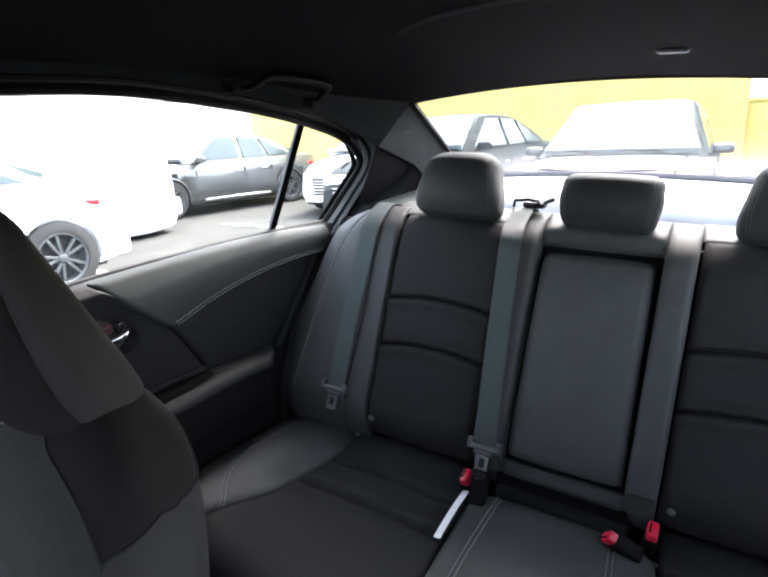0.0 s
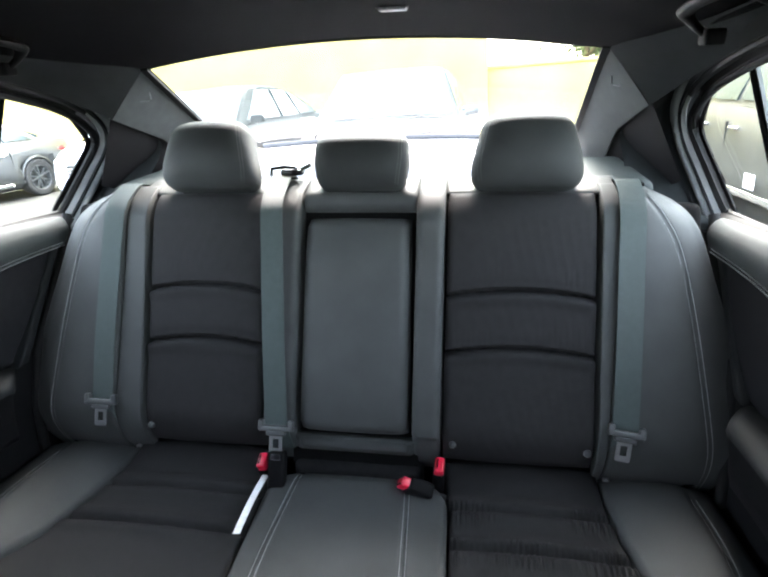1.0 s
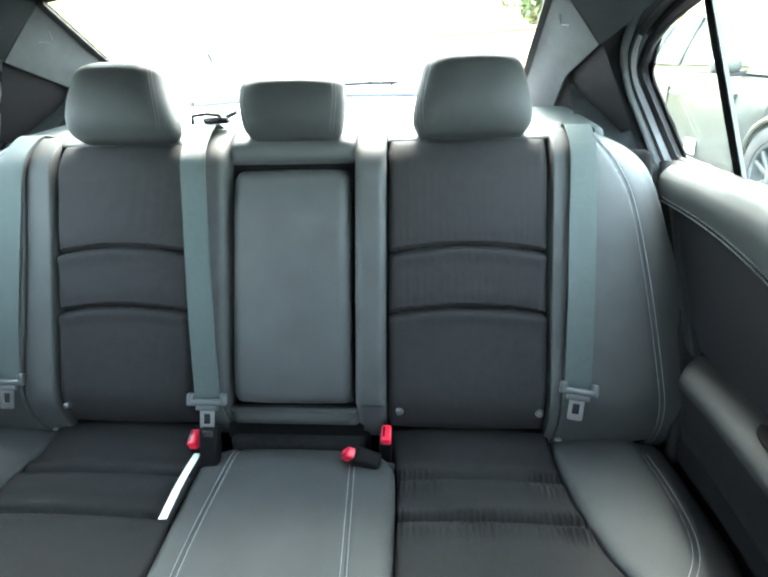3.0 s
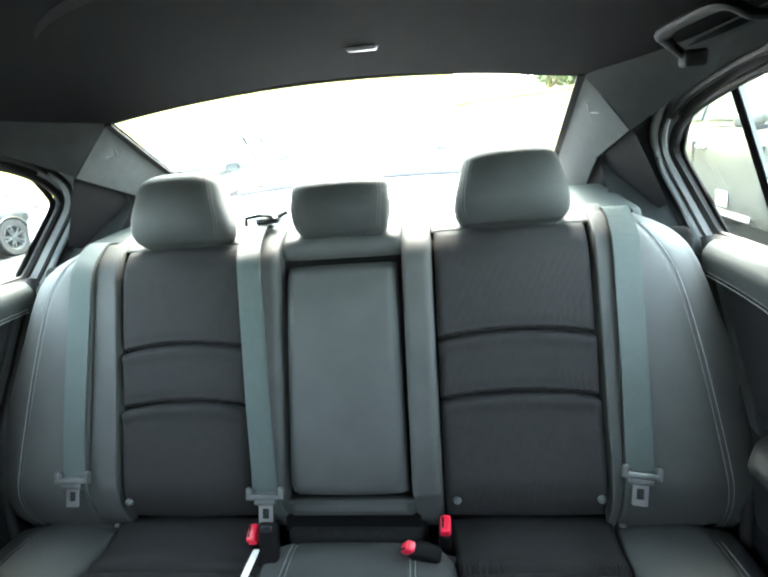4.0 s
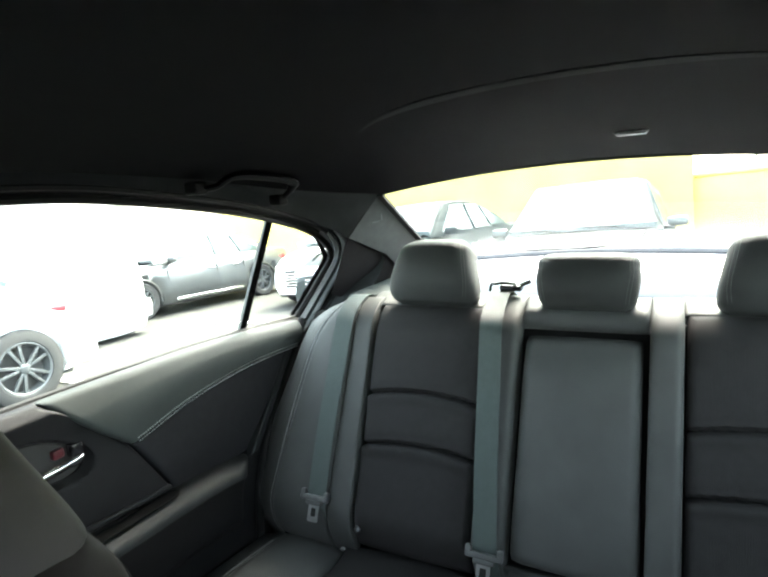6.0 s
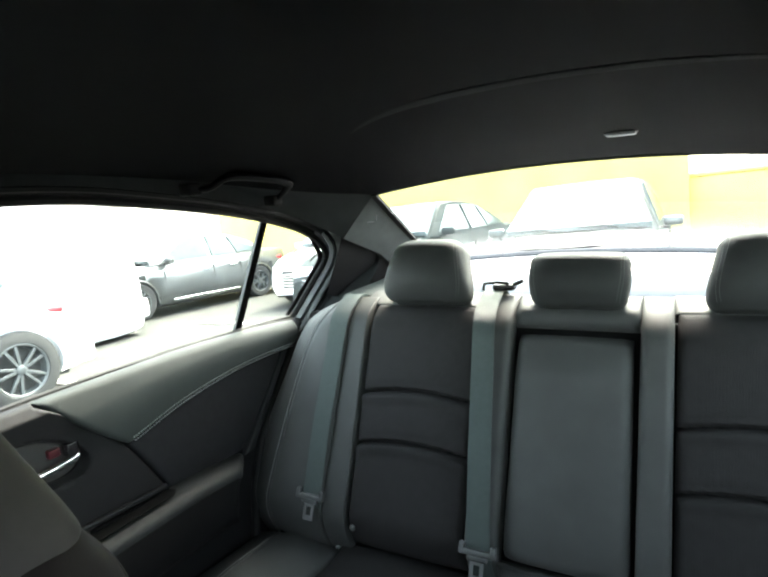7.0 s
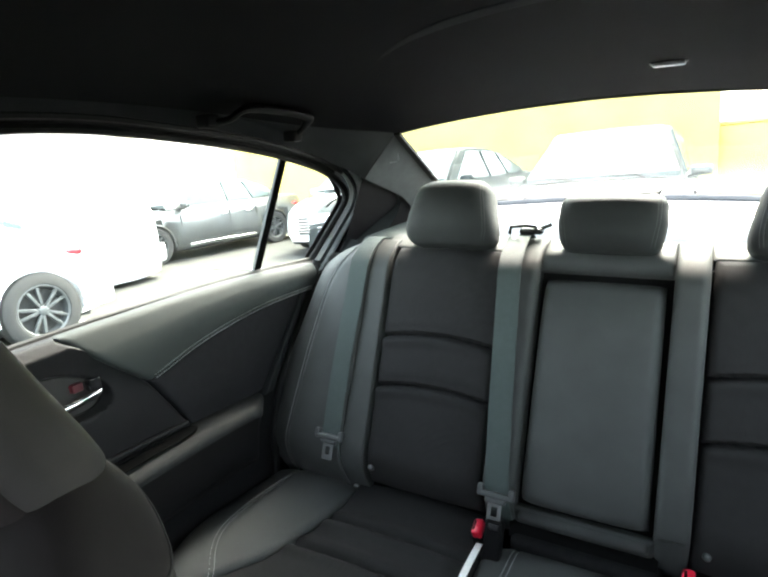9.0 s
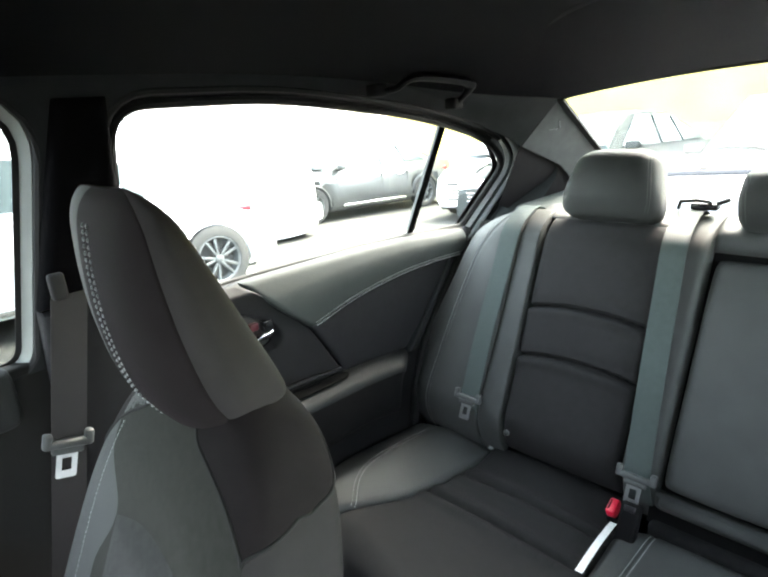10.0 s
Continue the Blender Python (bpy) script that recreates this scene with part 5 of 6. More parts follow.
        return Vector((hx + (w * taper - dip) * ca * r, mid - half * depth + dy, 0.990 + s - 0.024 * max(0.0, depth + 0.4) * (1 - s / tall) ** 2))

    steps = [tall * (0.5 - 0.5 * math.cos(math.pi * j / 43)) for j in range(44)]
    rest = None
    for name, a0, a1, count, mat, text in (("headrest", 26, -181, 44, HEADREST, "forward-leaning headrest with a grey rear cover"), ("front_cover", 112, 150, 24, LEATHER, "black leatherette headrest front"), ("side_cover", 26, 112, 34, SEAT_SIDE, "near-black headrest side panel"), ("side_cover", 150, 179, 12, SEAT_SIDE, "near-black headrest side panel")):
        bm = bmesh.new()
        rows = [[bm.verts.new(section(s, radians(a0 + (a1 - a0) * k / count))) for k in range(count + 1)] for s in steps]
        for a, b in zip(rows, rows[1:]):
            for k in range(count):
                bm.faces.new((a[k], a[k + 1], b[k + 1], b[k]))
        bm.faces.new(rows[0])
        bm.faces.new(rows[-1])
        ob = part(name, bm, mat, rest or seat, text)
        rest = rest or ob
    for side in (-1, 1):
        for turn in (93, 100) if side == inner else ():
            path = [section(s, radians(turn if side > 0 else 180 - turn)) for s in np.linspace(0.004, 0.205, 80)]
            part("headrest_stitching", stitches(path, lambda p, side=side: Vector((side, -0.8, 0)), 0.0066, 0.0044, 0.0013), THREAD, rest, "bold pale double stitching")
        bm = bmesh.new()
        tube(bm, [at(side * 0.06, 0.50, 0.0), Vector((hx + side * 0.06, dy, 1.02))], 0.0065, 10)
        part("post", bm, CHROME, rest)
    part("cushion", pillow(lambda x, y, d: Vector((cx + x, y + dy, 0.44 - 0.08 * y + d)), lambda u, v: (-0.25 + 0.5 * u, -0.68 + 0.50 * v), lambda x, y: 0.02 * (abs(x) / 0.25) ** 2, 30, 30, 0.03, 0.16, 0.05), FABRIC, seat)
    part("runner_base", boxed((cx - 0.22, -0.62 + dy, 0.10), (cx + 0.22, -0.15 + dy, 0.30), 0.02), PLASTIC, seat)
    return seat


SHOULDER_KNIT = material("dark_olive_knit", (0.0265, 0.0275, 0.0245), (0.0345, 0.0358, 0.0322), 120, 0.88, 0.5, 1500, spec=0.08)
HEADREST = material("dark_headrest_leatherette", (0.023, 0.0213, 0.0215), (0.030, 0.028, 0.0282), 20, 0.7, 0.2, 1200, spec=0.12)
SEAT_SIDE = material("near_black_seat_side", (0.0095, 0.0078, 0.0082), (0.013, 0.0108, 0.0114), 30, 0.75, 0.2, 1200, spec=0.08)
build_front_seat(-0.358, 0.0, 1, "black front passenger seat with a stitched forward-leaning headrest")
build_front_seat(0.53, -0.030, -1, "black front driver seat with piped seat back")


# ---- front of the cabin, floor and own bodywork, plain ----
floor = thing("floor", "black carpeted car floor", "floor", kind="structure")
part("carpet", boxed((-0.78, -1.45, 0.06), (0.78, 0.80, 0.10), 0.01), CARPET, floor)
part("tunnel", boxed((-0.13, -1.2, 0.10), (0.13, 0.30, 0.24), 0.04), CARPET, floor)
for sign in (-1, 1):
    a = sorted((sign * 0.765, sign * 0.80))
    panel = thing("front_door", "front car door lined in black plastic", "car door", "front doors")
    part("lining", boxed((a[0], -1.2, 0.05), (a[1], -0.05, 0.945), 0.008), RUBBER, panel)
    part("top_pad", boxed((min(sign * 0.735, sign * 0.79), -1.1, 0.86), (max(sign * 0.735, sign * 0.79), -0.105, 0.955), 0.02), ARMREST, panel)
    part("armrest", boxed((min(sign * 0.68, sign * 0.77), -0.75, 0.60), (max(sign * 0.68, sign * 0.77), -0.20, 0.69), 0.025), LEATHER_DOOR, panel)
    b = sorted((sign * 0.86, sign * 0.81))
    part("outer_skin", boxed((b[0], -1.3, 0.02), (b[1], -0.05, 0.92), 0.02), WHITE_PAINT, panel)
    q = sorted((sign * 0.80, sign * 0.86))
    part_side = thing("trim_quarter_left" if sign < 0 else "trim_quarter_right", "white painted rear quarter panel", "body panel", kind="structure")
    part("quarter_skin", boxed((q[0], 1.06, 0.02), (q[1], 2.2, 0.885), 0.02), WHITE_PAINT, part_side)
    part("quarter_lining", boxed((min(sign * 0.665, sign * 0.79), 1.05, 0.3), (max(sign * 0.665, sign * 0.79), 1.6, 0.92), 0.02), PILLAR, part_side)

dash = thing("dashboard", "plain black dashboard under the windscreen", "dashboard", kind="structure")
part("top", boxed((-0.76, -1.60, 0.62), (0.76, -1.08, 0.93), 0.06), PLASTIC, dash)
part("bulkhead", boxed((-0.80, -1.66, 0.05), (0.80, -1.58, 0.93), 0.01), PLASTIC, dash)
screen = thing("window_6", "wide raked windscreen darkened to hold back light", "windscreen", kind="structure")
bm = bmesh.new()
rows = []
for j in range(9):
    t = j / 8
    y, z, w = -0.72 - 0.86 * t, 1.325 - 0.385 * t, 0.56 + 0.16 * t
    rows.append([bm.verts.new((w * f, y + 0.05 * f * f, z)) for f in np.linspace(-1, 1, 13)])
for a, b in zip(rows, rows[1:]):
    for k in range(12):
        bm.faces.new((a[k], a[k + 1], b[k + 1], b[k]))
made = bmesh.ops.extrude_face_region(bm, geom=bm.faces[:])["geom"]
for v in made:
    if isinstance(v, bmesh.types.BMVert):
        v.co.z += 0.005
part("pane", bm, SCREEN_GLASS, screen).visible_shadow = False

shell = thing("car_body", "white painted roof and boot lid of the car", "car body", kind="structure")
bm = bmesh.new()
rows = []
for j in range(24):
    y = -0.74 + 1.86 * j / 23
    half = 0.60 - 0.05 * abs((y - 0.2) / 0.95) ** 2
    rows.append([bm.verts.new((half * f, y, 1.436 - 0.045 * f * f - 0.085 * max(0, (y - 0.3) / 0.82) ** 2 - 0.06 * max(0, (-0.2 - y) / 0.6) ** 2)) for f in np.linspace(-1, 1, 15)])
for a, b in zip(rows, rows[1:]):
    for k in range(14):
        bm.faces.new((a[k], a[k + 1], b[k + 1], b[k]))
made = bmesh.ops.extrude_face_region(bm, geom=bm.faces[:])["geom"]
for v in made:
    if isinstance(v, bmesh.types.BMVert):
        v.co.z += 0.006
part("roof", bm, WHITE_PAINT, shell)
bm = bmesh.new()
rows = []
for j in range(30):
    t = j / 29
    y = 1.52 + 0.725 * t
    z = 0.972 - 0.055 * max(0.0, 1 - t / 0.10) ** 2 - 0.066 * t + 0.012 * max(0, (t - 0.80) / 0.15) ** 2 * (1 if t < 0.95 else 0.6) - 0.35 * max(0, t - 0.955) * 3
    rows.append([bm.verts.new((0.70 * f, y - 0.06 * f * f, z + 0.020 * (1 - f * f))) for f in np.linspace(-1, 1, 25)])
for a, b in zip(rows, rows[1:]):
    for k in range(24):
        bm.faces.new((a[k], a[k + 1], b[k + 1], b[k]))
made = bmesh.ops.extrude_face_region(bm, geom=bm.faces[:])["geom"]
for v in made:
    if isinstance(v, bmesh.types.BMVert):
        v.co.z -= 0.03
part("boot_lid", bm, WHITE_PAINT, shell, "white painted boot lid")
# added strip whose grey stands in for shade along the boot edge
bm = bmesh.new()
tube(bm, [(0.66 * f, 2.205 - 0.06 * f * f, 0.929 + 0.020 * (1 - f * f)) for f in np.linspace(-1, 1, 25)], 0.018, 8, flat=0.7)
part("rear_lip", bm, LIP_SHADE, shell, "thin added strip, grey for the shaded edge of the boot lid")
part("tail_panel", boxed((-0.78, 2.18, 0.15), (0.78, 2.25, 0.87), 0.03), WHITE_PAINT, shell)
bonnet = boxed((-0.78, -2.55, 0.62), (0.78, -1.64, 0.90), 0.08)
part("bonnet", bonnet, WHITE_PAINT, shell)


# ---- the car park outside: the lot falls gently away behind and beside the car ----
LOT = Matrix.Translation((0, 0.4, -0.06)) @ Euler((radians(-3.0), radians(-2.4), 0)).to_matrix().to_4x4() @ Matrix.Translation((0, -0.4, 0))

bm = bmesh.new()
n = 60
grid = [[bm.verts.new(((i / n - 0.5) * 2, (j / n - 0.5) * 2, 0)) for i in range(n + 1)] for j in range(n + 1)]
for j in range(n):
    for i in range(n):
        bm.faces.new((grid[j][i], grid[j][i + 1], grid[j + 1][i + 1], grid[j + 1][i]))
for v in bm.verts:
    r = max(abs(v.co.x), abs(v.co.y))
    v.co *= 30 + 570 * r**6
    v.co.z = 0.012 * noise.noise((v.co.x * 0.3, v.co.y * 0.3, 2)) if r < 0.6 else 0
ground = tagged(part("ground", bm, ASPHALT), "worn patchy asphalt of the car park", "ground", kind="structure")
ground.matrix_world = LOT
for x0, x1, y in ((-6.6, -3.2, 2.95), (-6.6, -3.2, 5.9), (3.0, 6.4, 3.2), (3.0, 6.4, 6.2)):
    line = tagged(part("parking_line", boxed((x0, y - 0.06, 0.012), (x1, y + 0.06, 0.018)), PAINT_LINE, smooth=False), "worn white painted parking line on asphalt", "parking line", "parking lines", "structure")
    line.matrix_world = LOT


def build_wheel(parent, x, y, side, r=0.33):
    wheel = new("wheel")
    wheel.parent = parent
    wheel.matrix_basis = Matrix.Translation((x, y, r)) @ Euler((0, math.pi / 2 * side, 0)).to_matrix().to_4x4()
    part("tyre", lathe(bmesh.new(), [(r * 0.66, 0.085), (r * 0.70, 0.100), (r * 0.92, 0.105), (r * 0.985, 0.088), (r, 0.05), (r, -0.06), (r * 0.95, -0.10), (r * 0.66, -0.10)], 36, close=False), TYRE, wheel)
    bm = bmesh.new()
    lathe(bm, [(r * 0.66, 0.070), (r * 0.685, 0.092), (r * 0.66, 0.096), (r * 0.62, 0.088), (r * 0.60, 0.03), (r * 0.58, 0.02)], 36, close=False)
    lathe(bm, [(r * 0.13, 0.05), (r * 0.13, 0.088), (r * 0.10, 0.094), (0.001, 0.094)], 18, close=False)
    for k in range(10):
        a = 2 * math.pi * k / 10 + (0.09 if k % 2 else -0.09)
        m = Matrix.Rotation(a, 4, "Z")
        box(bm, (r * 0.10, -0.014, 0.060), (r * 0.63, 0.014, 0.084), 0.004, m)
    part("rim", bm, ALLOY, wheel)
    part("brake_disc", lathe(bmesh.new(), [(0.001, 0.02), (r * 0.58, 0.02), (r * 0.58, -0.02)], 24), TYRE, wheel)
    return wheel


def build_car(label, place, turn, paint, L=4.7, W=1.82, H=1.45, hood=0.95, suv=False, r=0.33, group="parked cars", rear_lamps=True, axle=0.21, notice=False, panel=False, sill=0.20):
    """A parked car, its nose towards local -y: lofted body, glasshouse, panes, wheels, lamps, mirrors."""
    car = thing("parked_car", label, "car", group)
    car.matrix_world = LOT @ pose(*place, 0, 0, turn)
    h = L / 2
    cowl, screen_top, roof_end, tail = -h + 0.27 * L, -h + 0.43 * L, (h - 0.10 * L if suv else h - 0.32 * L), (h - 0.02 * L if suv else h - 0.14 * L)
    top = piecewise([(-h, hood * 0.60), (-h + 0.06 * L, hood * 0.80), (-h + 0.15 * L, hood * 0.93), (cowl, hood), (0.0, hood * 1.02), (tail - 0.05, hood * 1.05), (h - 0.04, hood * (1.05 if suv else 1.02)), (h, hood * 0.90)])
    plan = piecewise([(-h, 0.72), (-h + 0.05 * L, 0.90), (-h + 0.16 * L, 0.985), (0, 1.0), (h - 0.12 * L, 0.98), (h - 0.03 * L, 0.90), (h, 0.78)])
    bm = bmesh.new()
    rows = []
    for y in [-h + L * ease(j / 47) for j in range(48)]:
        w, t = W / 2 * plan(y), top(y)
        lift = sill + 0.10 * max(0, abs(y) / h - 0.8) * 2
        half = [(w * 0.90, lift), (w * 0.985, lift + 0.10), (w, lift + 0.22), (w * 0.985, t * 0.72), (w * 0.965, t * 0.84), (w * 0.90, t * 0.965), (w * 0.78, t), (w * 0.40, t + 0.018), (0.0, t + 0.022)]
        # wheel openings: pull the lower flank in behind the wheel
        for wy in (-h + 0.20 * L, h - axle * L):
            if abs(y - wy) < r * 1.12:
                half = [(px * (0.80 if pz < r + math.sqrt(max(0, (r * 1.12) ** 2 - (y - wy) ** 2)) - 0.02 else 1.0), pz) for px, pz in half]
        ring = [(-px, pz) for px, pz in half[::1]] + [(px, pz) for px, pz in half[-2::-1]]
        rows.append([bm.verts.new((px, y, pz)) for px, pz in ring])
    for a, b in zip(rows, rows[1:]):
        for k in range(len(a) - 1):
            bm.faces.new((a[k], a[k + 1], b[k + 1], b[k]))
        bm.faces.new((a[-1], a[0], b[0], b[-1]))
    bm.faces.new(rows[0])
    bm.faces.new(rows[-1])
    part("body", bm, paint, car)
    # glasshouse: painted roof and pillars, panes set just proud of it
    lo, hi, wl, wh = hood - 0.01, H, W / 2 * 0.90, W / 2 * 0.66
    stations = [(cowl - 0.02, lo, lo), (cowl + 0.5 * (screen_top - cowl), (lo + hi) / 2, lo), (screen_top, hi - 0.03, lo), (screen_top + 0.35 * (roof_end - screen_top), hi, lo), (roof_end - 0.25, hi - 0.02, lo), (roof_end, hi - 0.06, lo), (0.5 * (roof_end + tail) + 0.03, lo + 0.56 * (hi - lo), lo), (tail, lo + 0.02, lo)]
    bm = bmesh.new()
    rows = []
    for y, zt, zb in stations:
        f = (zt - lo) / (hi - lo)
        wt = wl + (wh - wl) * f
        row = [(-wl, zb), (-(wl + wt) / 2 - 0.02 * f, (zb + zt) / 2), (-wt, zt - 0.015), (-wt * 0.8, zt + 0.012 * f), (0, zt + 0.03 * f), (wt * 0.8, zt + 0.012 * f), (wt, zt - 0.015), ((wl + wt) / 2 + 0.02 * f, (zb + zt) / 2), (wl, zb)]
        rows.append([bm.verts.new((a, y, z)) for a, z in row])
    for a, b in zip(rows, rows[1:]):
        for k in range(8):
            bm.faces.new((a[k], a[k + 1], b[k + 1], b[k]))
    bm.faces.new(rows[0])
    bm.faces.new(rows[-1])
    part("cabin", bm, paint, car)

    def slab(corners, push, name="window", mat=CAR_GLASS):
        c = [Vector(p) for p in corners]
        nrm = (c[1] - c[0]).cross(c[2] - c[0]).normalized()
        b = bmesh.new()
        lowv = [b.verts.new(p - nrm * 0.02) for p in c]
        topv = [b.verts.new(p + nrm * push) for p in c]
        b.faces.new(topv)
        b.faces.new(lowv[::-1])
        for i in range(len(c)):
            b.faces.new((topv[i], lowv[i], lowv[(i + 1) % len(c)], topv[(i + 1) % len(c)]))
        return part(name, b, mat, car, smooth=False)

    slab([(-wl * 0.92, cowl + 0.03, lo + 0.04), (wl * 0.92, cowl + 0.03, lo + 0.04), (wh * 0.93, screen_top - 0.01, hi - 0.07), (-wh * 0.93, screen_top - 0.01, hi - 0.07)], 0.058, "windscreen", SKY_SCREEN)
    bm = bmesh.new()
    tube(bm, [(wl * 0.86 * f, cowl - 0.07 + 0.10 * f * f, hood + 0.024 - 0.020 * f * f) for f in np.linspace(-1, 1, 15)], 0.028, 6, flat=0.6)
    part("cowl_strip", bm, GAP, car)
    bm = bmesh.new()
    front = -h + 0.10 * L
    tube(bm, [(W / 2 * 0.66 * f, front + 0.12 * f * f, top(front + 0.12 * f * f) + 0.022 * (1 - f * f)) for f in np.linspace(-1, 1, 15)], 0.014, 6)
    part("bonnet_gap", bm, GAP, car)
    slab([(wl * 0.88, tail - 0.02, lo + 0.10), (-wl * 0.88, tail - 0.02, lo + 0.10), (-wh * 0.9, roof_end + 0.03, hi - 0.10), (wh * 0.9, roof_end + 0.03, hi - 0.10)], 0.030, "rear_window")
    door_mid = 0.5 * (screen_top + roof_end) - 0.05
    for s in (-1, 1):
        def flank(y, f, s=s):
            return Vector((s * (wl + (wh - wl) * f + 0.02 * math.sin(math.pi * min(f, 1)) + 0.004), y, lo + (hi - lo) * f))
        panes = [[flank(cowl + 0.26, 0.10), flank(door_mid - 0.05, 0.10), flank(door_mid - 0.05, 0.86), flank(screen_top + 0.10, 0.86)],
                 [flank(door_mid + 0.05, 0.10), flank(roof_end - 0.02, 0.10), flank(roof_end - 0.16, 0.84), flank(door_mid + 0.05, 0.86)],
                 [flank(roof_end + 0.04, 0.12), flank(tail - 0.22, 0.12), flank(roof_end + 0.02, 0.70), flank(roof_end - 0.08, 0.80)]]
        for c in panes[: 0 if panel else 3]:
            slab(c if s > 0 else c[::-1], 0.014)
        m = Matrix.Translation((s * (wl + 0.13), cowl + 0.30, lo + 0.06))
        mirror = part("mirror", boxed((-0.10, -0.045, -0.045), (0.10, 0.05, 0.055), 0.035, m), GREY_PAINT if suv else paint, car)
        part("mirror_arm", boxed((-0.16, -0.02, -0.075), (-0.02, 0.03, -0.035), 0.012, m if s > 0 else m @ Matrix.Translation((0.18, 0, 0))), TYRE, mirror)
        bm = bmesh.new()
        tube(bm, [(s * W / 2 * plan(y) * (0.74 - 0.06 * (cowl - y) / (0.20 * L)), y, top(y) + 0.004) for y in np.linspace(-h + 0.07 * L, cowl - 0.03, 12)], 0.013, 6)
        part("bonnet_gap", bm, GAP, car)
        bm = bmesh.new()
        tube(bm, [(0.10 + 0.36 * s, cowl - 0.05, hood + 0.035), (0.10 + 0.36 * s - 0.10, cowl - 0.01, hood + 0.062), (0.10 + 0.36 * s - 0.52, cowl + 0.02, hood + 0.075)], 0.011, 6)
        part("wiper", bm, GAP, car)
        for wy in (-h + 0.20 * L, h - axle * L):
            build_wheel(car, s * (W / 2 - 0.11), wy, s, r)
            bm = bmesh.new()
            tube(bm, [(s * (W / 2 * plan(wy) * 0.985), wy + r * 1.13 * math.cos(a), r + r * 1.13 * math.sin(a)) for a in np.linspace(-0.15, math.pi + 0.15, 24)], 0.022, 8)
            part("wheel_arch", bm, TYRE if suv else paint, car)
        for y in () if panel else (door_mid, cowl + 0.22, roof_end + 0.03):
            part("door_gap", boxed((s * W / 2 * 0.978 - 0.012, y - 0.005, 0.34), (s * W / 2 * 0.978 + 0.012, y + 0.005, hood * 0.86)), TYRE, car, smooth=False)
        for y in () if panel else (door_mid - 0.16, roof_end - 0.16):
            part("door_handle", boxed((s * W / 2 * 0.985 - 0.02, y - 0.09, hood * 0.80), (s * W / 2 * 0.985 + 0.022, y + 0.09, hood * 0.80 + 0.03), 0.01), CHROME if not suv else paint, car)
        bm = bmesh.new()
        box(bm, (s * W / 2 * 0.97 - 0.02, -h + 0.34 * L, 0.24), (s * W / 2 * 0.97 + 0.03, h - 0.33 * L, 0.30), 0.012)
        part("sill_trim", bm, CHROME if not suv else TYRE, car)
        lamp = boxed((s * W * 0.27 - 0.20, -h + 0.06, hood * 0.62), (s * W * 0.27 + 0.20, -h + 0.34, hood * 0.76), 0.04, Matrix())
        part("headlamp", lamp, LAMP, car)
        if rear_lamps:
            part("tail_lamp", boxed((s * W * 0.41 - 0.11, h - 0.52, hood * 0.78), (s * W * 0.41 + 0.11, h - 0.24, hood * 0.88), 0.04), TAIL, car)
    grille = part("grille", boxed((-0.46, -h - 0.01, hood * 0.36), (0.46, -h + 0.10, hood * 0.66), 0.02), TYRE, car)
    for k in range(5):
        z = hood * 0.40 + k * hood * 0.05
        part("grille_bar", boxed((-0.44, -h - 0.02, z), (0.44, -h + 0.01, z + 0.018), 0.005), CHROME, grille)
    part("number_plate", boxed((-0.17, -h - 0.04, hood * 0.26), (0.17, -h + 0.05, hood * 0.34), 0.004), LAMP, car)
    part("rear_bumper", boxed((-W * 0.44, h - 0.16, 0.24), (W * 0.44, h + 0.05, 0.52), 0.06), paint, car)
    if notice:
        part("paper_notice", boxed((-W / 2 - 0.022, -0.50, 0.34), (-W / 2 - 0.008, -0.33, 0.46), 0.004), TAG, car, "pale square paper notice")
    part("underbody", boxed((-W * 0.40, -h + 0.2, 0.17), (W * 0.40, h - 0.2, 0.40), 0.02), TYRE, car)
    return car


build_car("white hatchback with silver alloy wheels parked alongside", (-5.62, 0.72, 0), 0, WHITE_PAINT, 4.6, 1.82, 1.47, 0.97, False, 0.34, axle=0.155)
build_car("tall white van parked in the next row", (-7.62, 2.45, 0), 0, WHITE_PAINT, 5.6, 1.95, 1.85, 1.10, True, 0.34, axle=0.36, panel=True, rear_lamps=False, sill=0.06)
build_car("grey saloon with a chrome sill strip", (-8.68, 7.55, 0), -6, GREY_PAINT, 4.8, 1.84, 1.45, 0.95, False, 0.33)
build_car("white car with a dark barred grille", (-5.5, 9.5, 0), 6, WHITE_PAINT, 4.6, 1.82, 1.5, 0.97, False, 0.33)
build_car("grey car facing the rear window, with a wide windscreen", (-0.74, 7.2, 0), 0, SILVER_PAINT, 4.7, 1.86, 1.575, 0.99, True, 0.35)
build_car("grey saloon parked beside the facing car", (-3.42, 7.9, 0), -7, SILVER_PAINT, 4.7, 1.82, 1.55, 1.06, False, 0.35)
build_car("dark grey car with a white notice on its flank", (3.40, 5.05, 0), 0, DARK_PAINT, 5.0, 1.86, 1.45, 0.97, False, 0.34, notice=True)

# ---- buildings and trees at the far side ----
def build_block(name, lo, hi, mat, label, category):
    b = thing(name, label, category)
    b.matrix_world = LOT
    part("wall", boxed(lo, hi, 0.03), mat, b)
    part("coping", boxed((lo[0] - 0.04, lo[1] - 0.04, hi[2]), (hi[0] + 0.04, hi[1] + 0.04, hi[2] + 0.10), 0.03), mat, b)
    return b


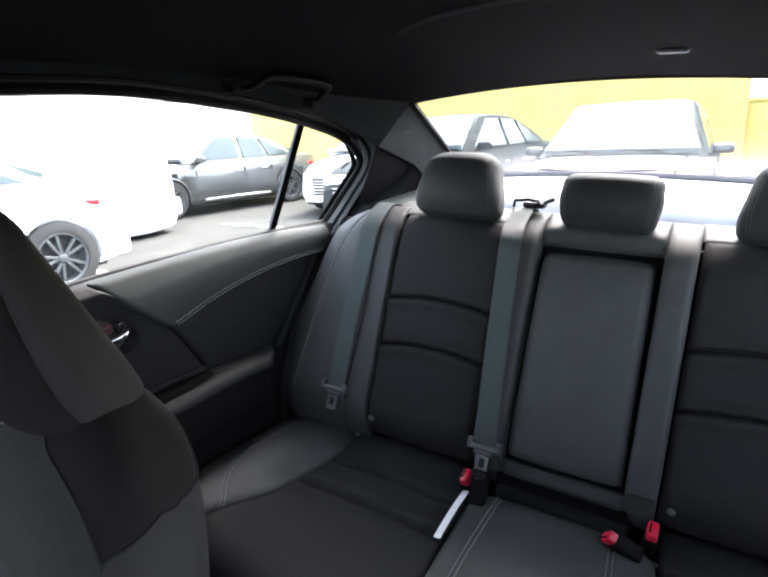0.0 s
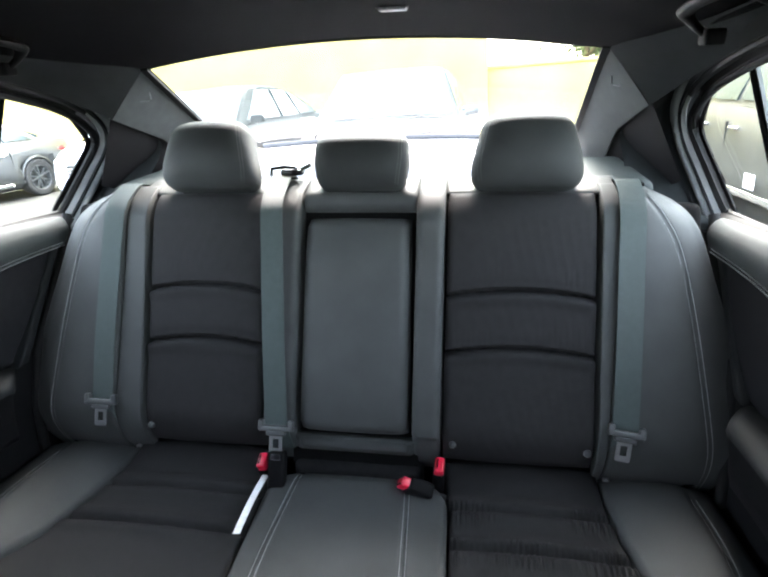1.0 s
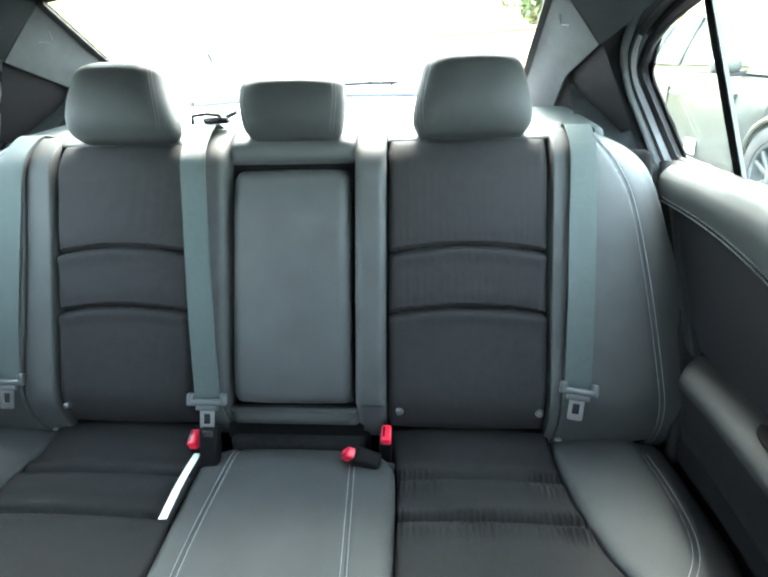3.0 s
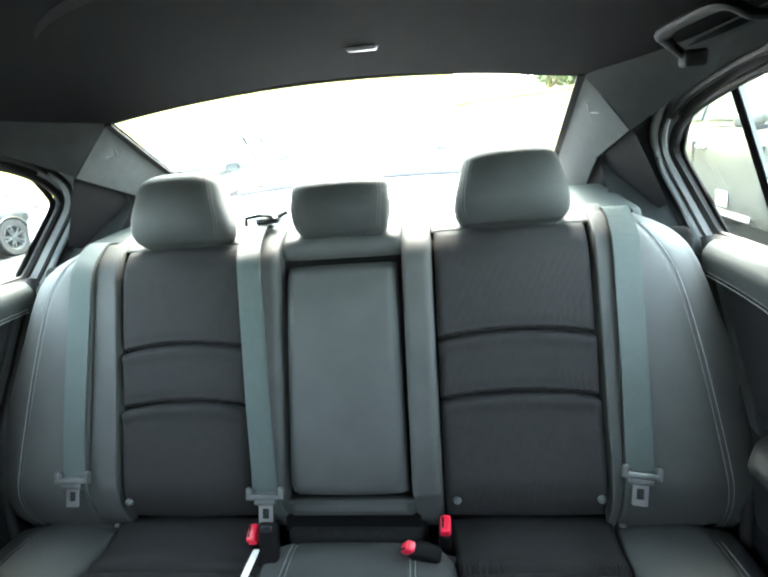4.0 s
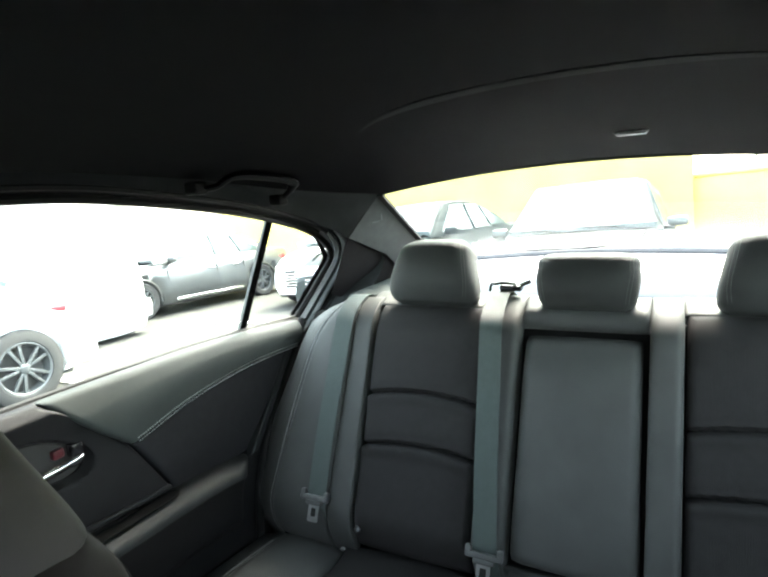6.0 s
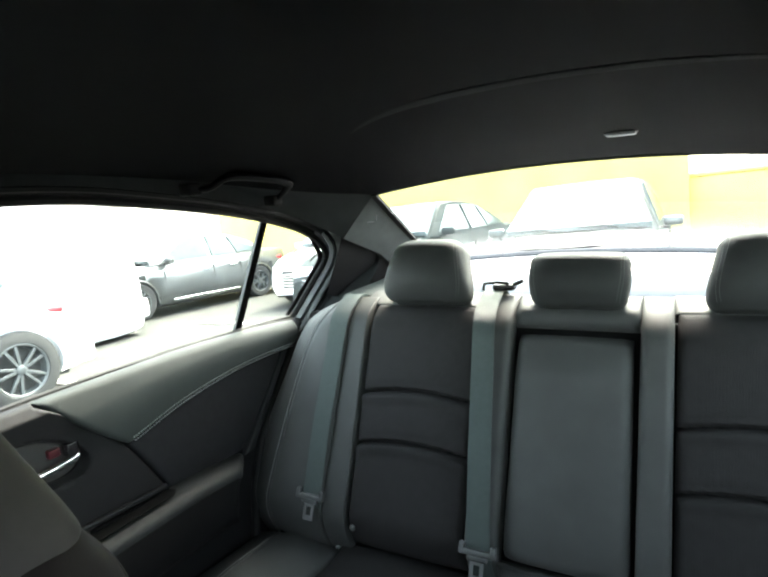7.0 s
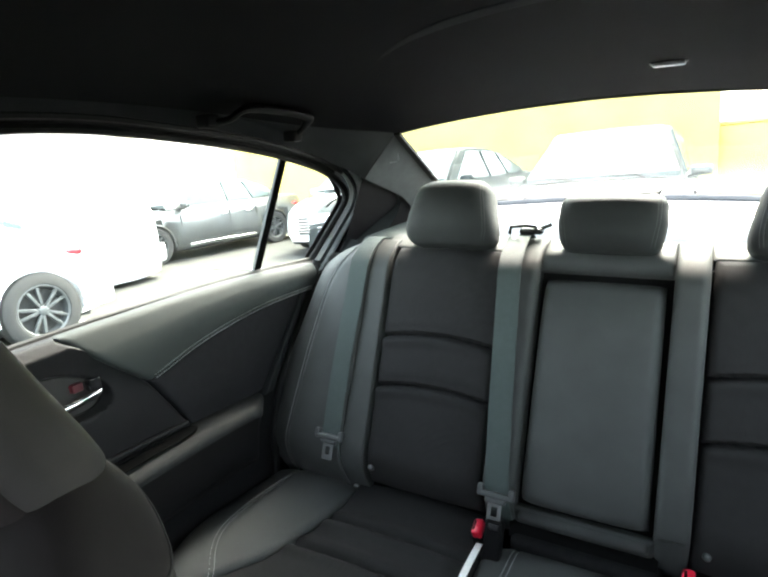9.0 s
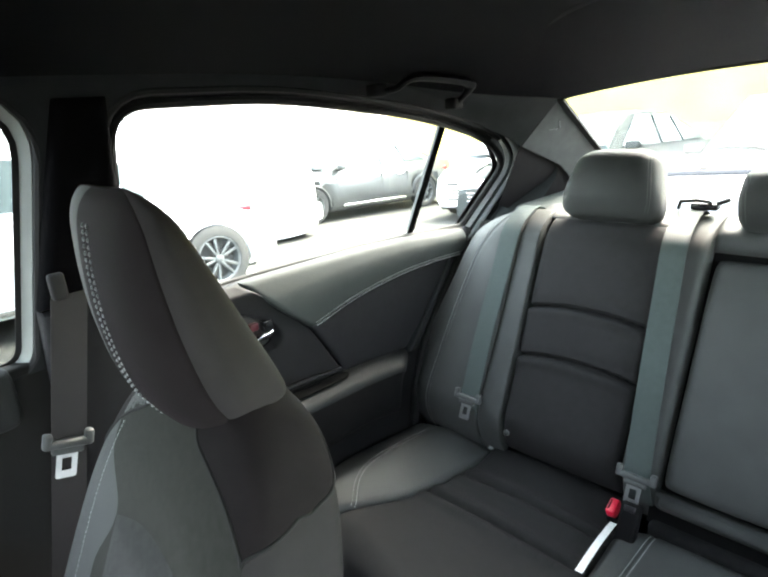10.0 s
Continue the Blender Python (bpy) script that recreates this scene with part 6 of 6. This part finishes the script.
build_block("building", (-15.6, 16.0, 0), (0.6, 26, 7.0), YELLOW, "tall yellow rendered building behind the parked cars", "building")
build_block("boundary_wall", (0.6, 16.3, 0), (34, 16.6, 1.75), YELLOW, "long low yellow rendered boundary wall", "wall")
white = build_block("white_building", (-30, -20, 0), (-20, 22, 8.0), ROOFING, "white boarded building across the car park", "building")
for k in range(16):
    part("board", boxed((-20.02, -19.9, 0.5 * k + 0.02), (-19.94, 21.9, 0.5 * k + 0.45), 0.008), SIDING, white)


def build_tree(place, height, seed, label):
    rnd = random.Random(seed)
    tree = thing("tree", label, "tree", "trees beyond the wall")
    tree.matrix_world = LOT @ pose(*place)
    bm = bmesh.new()
    tube(bm, [(0, 0, 0), (0.05, 0.03, height * 0.3), (0.0, 0.08, height * 0.55), (0.1, 0, height * 0.8)], [0.18, 0.14, 0.10, 0.04], 10)
    tips = []
    for k in range(9):
        a, z = rnd.uniform(0, 6.28), height * rnd.uniform(0.35, 0.7)
        p = Vector((math.cos(a), math.sin(a), 0.7)) * height * rnd.uniform(0.2, 0.34)
        tube(bm, [(0, 0, z), (p.x * 0.5, p.y * 0.5, z + p.z * 0.6), (p.x, p.y, z + p.z)], [0.06, 0.045, 0.02], 6)
        tips.append(Vector((p.x, p.y, z + p.z)))
    part("trunk", bm, BARK, tree)
    bm = bmesh.new()
    for k in range(3200):
        c = rnd.choice(tips)
        p = c + Vector((rnd.gauss(0, 1), rnd.gauss(0, 1), rnd.gauss(0, 0.7))) * height * 0.11
        m = Matrix.Translation(p) @ Euler((rnd.uniform(0, 6.28), rnd.uniform(0, 6.28), rnd.uniform(0, 6.28))).to_matrix().to_4x4()
        s = rnd.uniform(0.09, 0.17)
        vs = [bm.verts.new(m @ Vector(q) * 1.0) for q in ((-s, 0, 0), (0, -s * 0.45, 0.02), (s, 0, 0), (0, s * 0.45, 0.02))]
        bm.faces.new(vs)
    tagged(part("crown", bm, LEAF, tree, smooth=False), kind="stuff")


build_tree((4.2, 22, 0), 5.4, 4, "leafy green tree beyond the low wall")
build_tree((6.6, 24, 0), 4.8, 7, "leafy green tree beyond the low wall")
build_tree((14, 16, 0), 6.0, 9, "leafy green tree beyond the low wall")

# the right flank stands slightly closer to the middle of the cabin
for name in ("wall_right", "window_2", "window_4", "trim_pillar_right", "trim_rear_right", "rear_door.001", "grab_handle.001"):
    bpy.data.objects[name].location.x -= 0.020
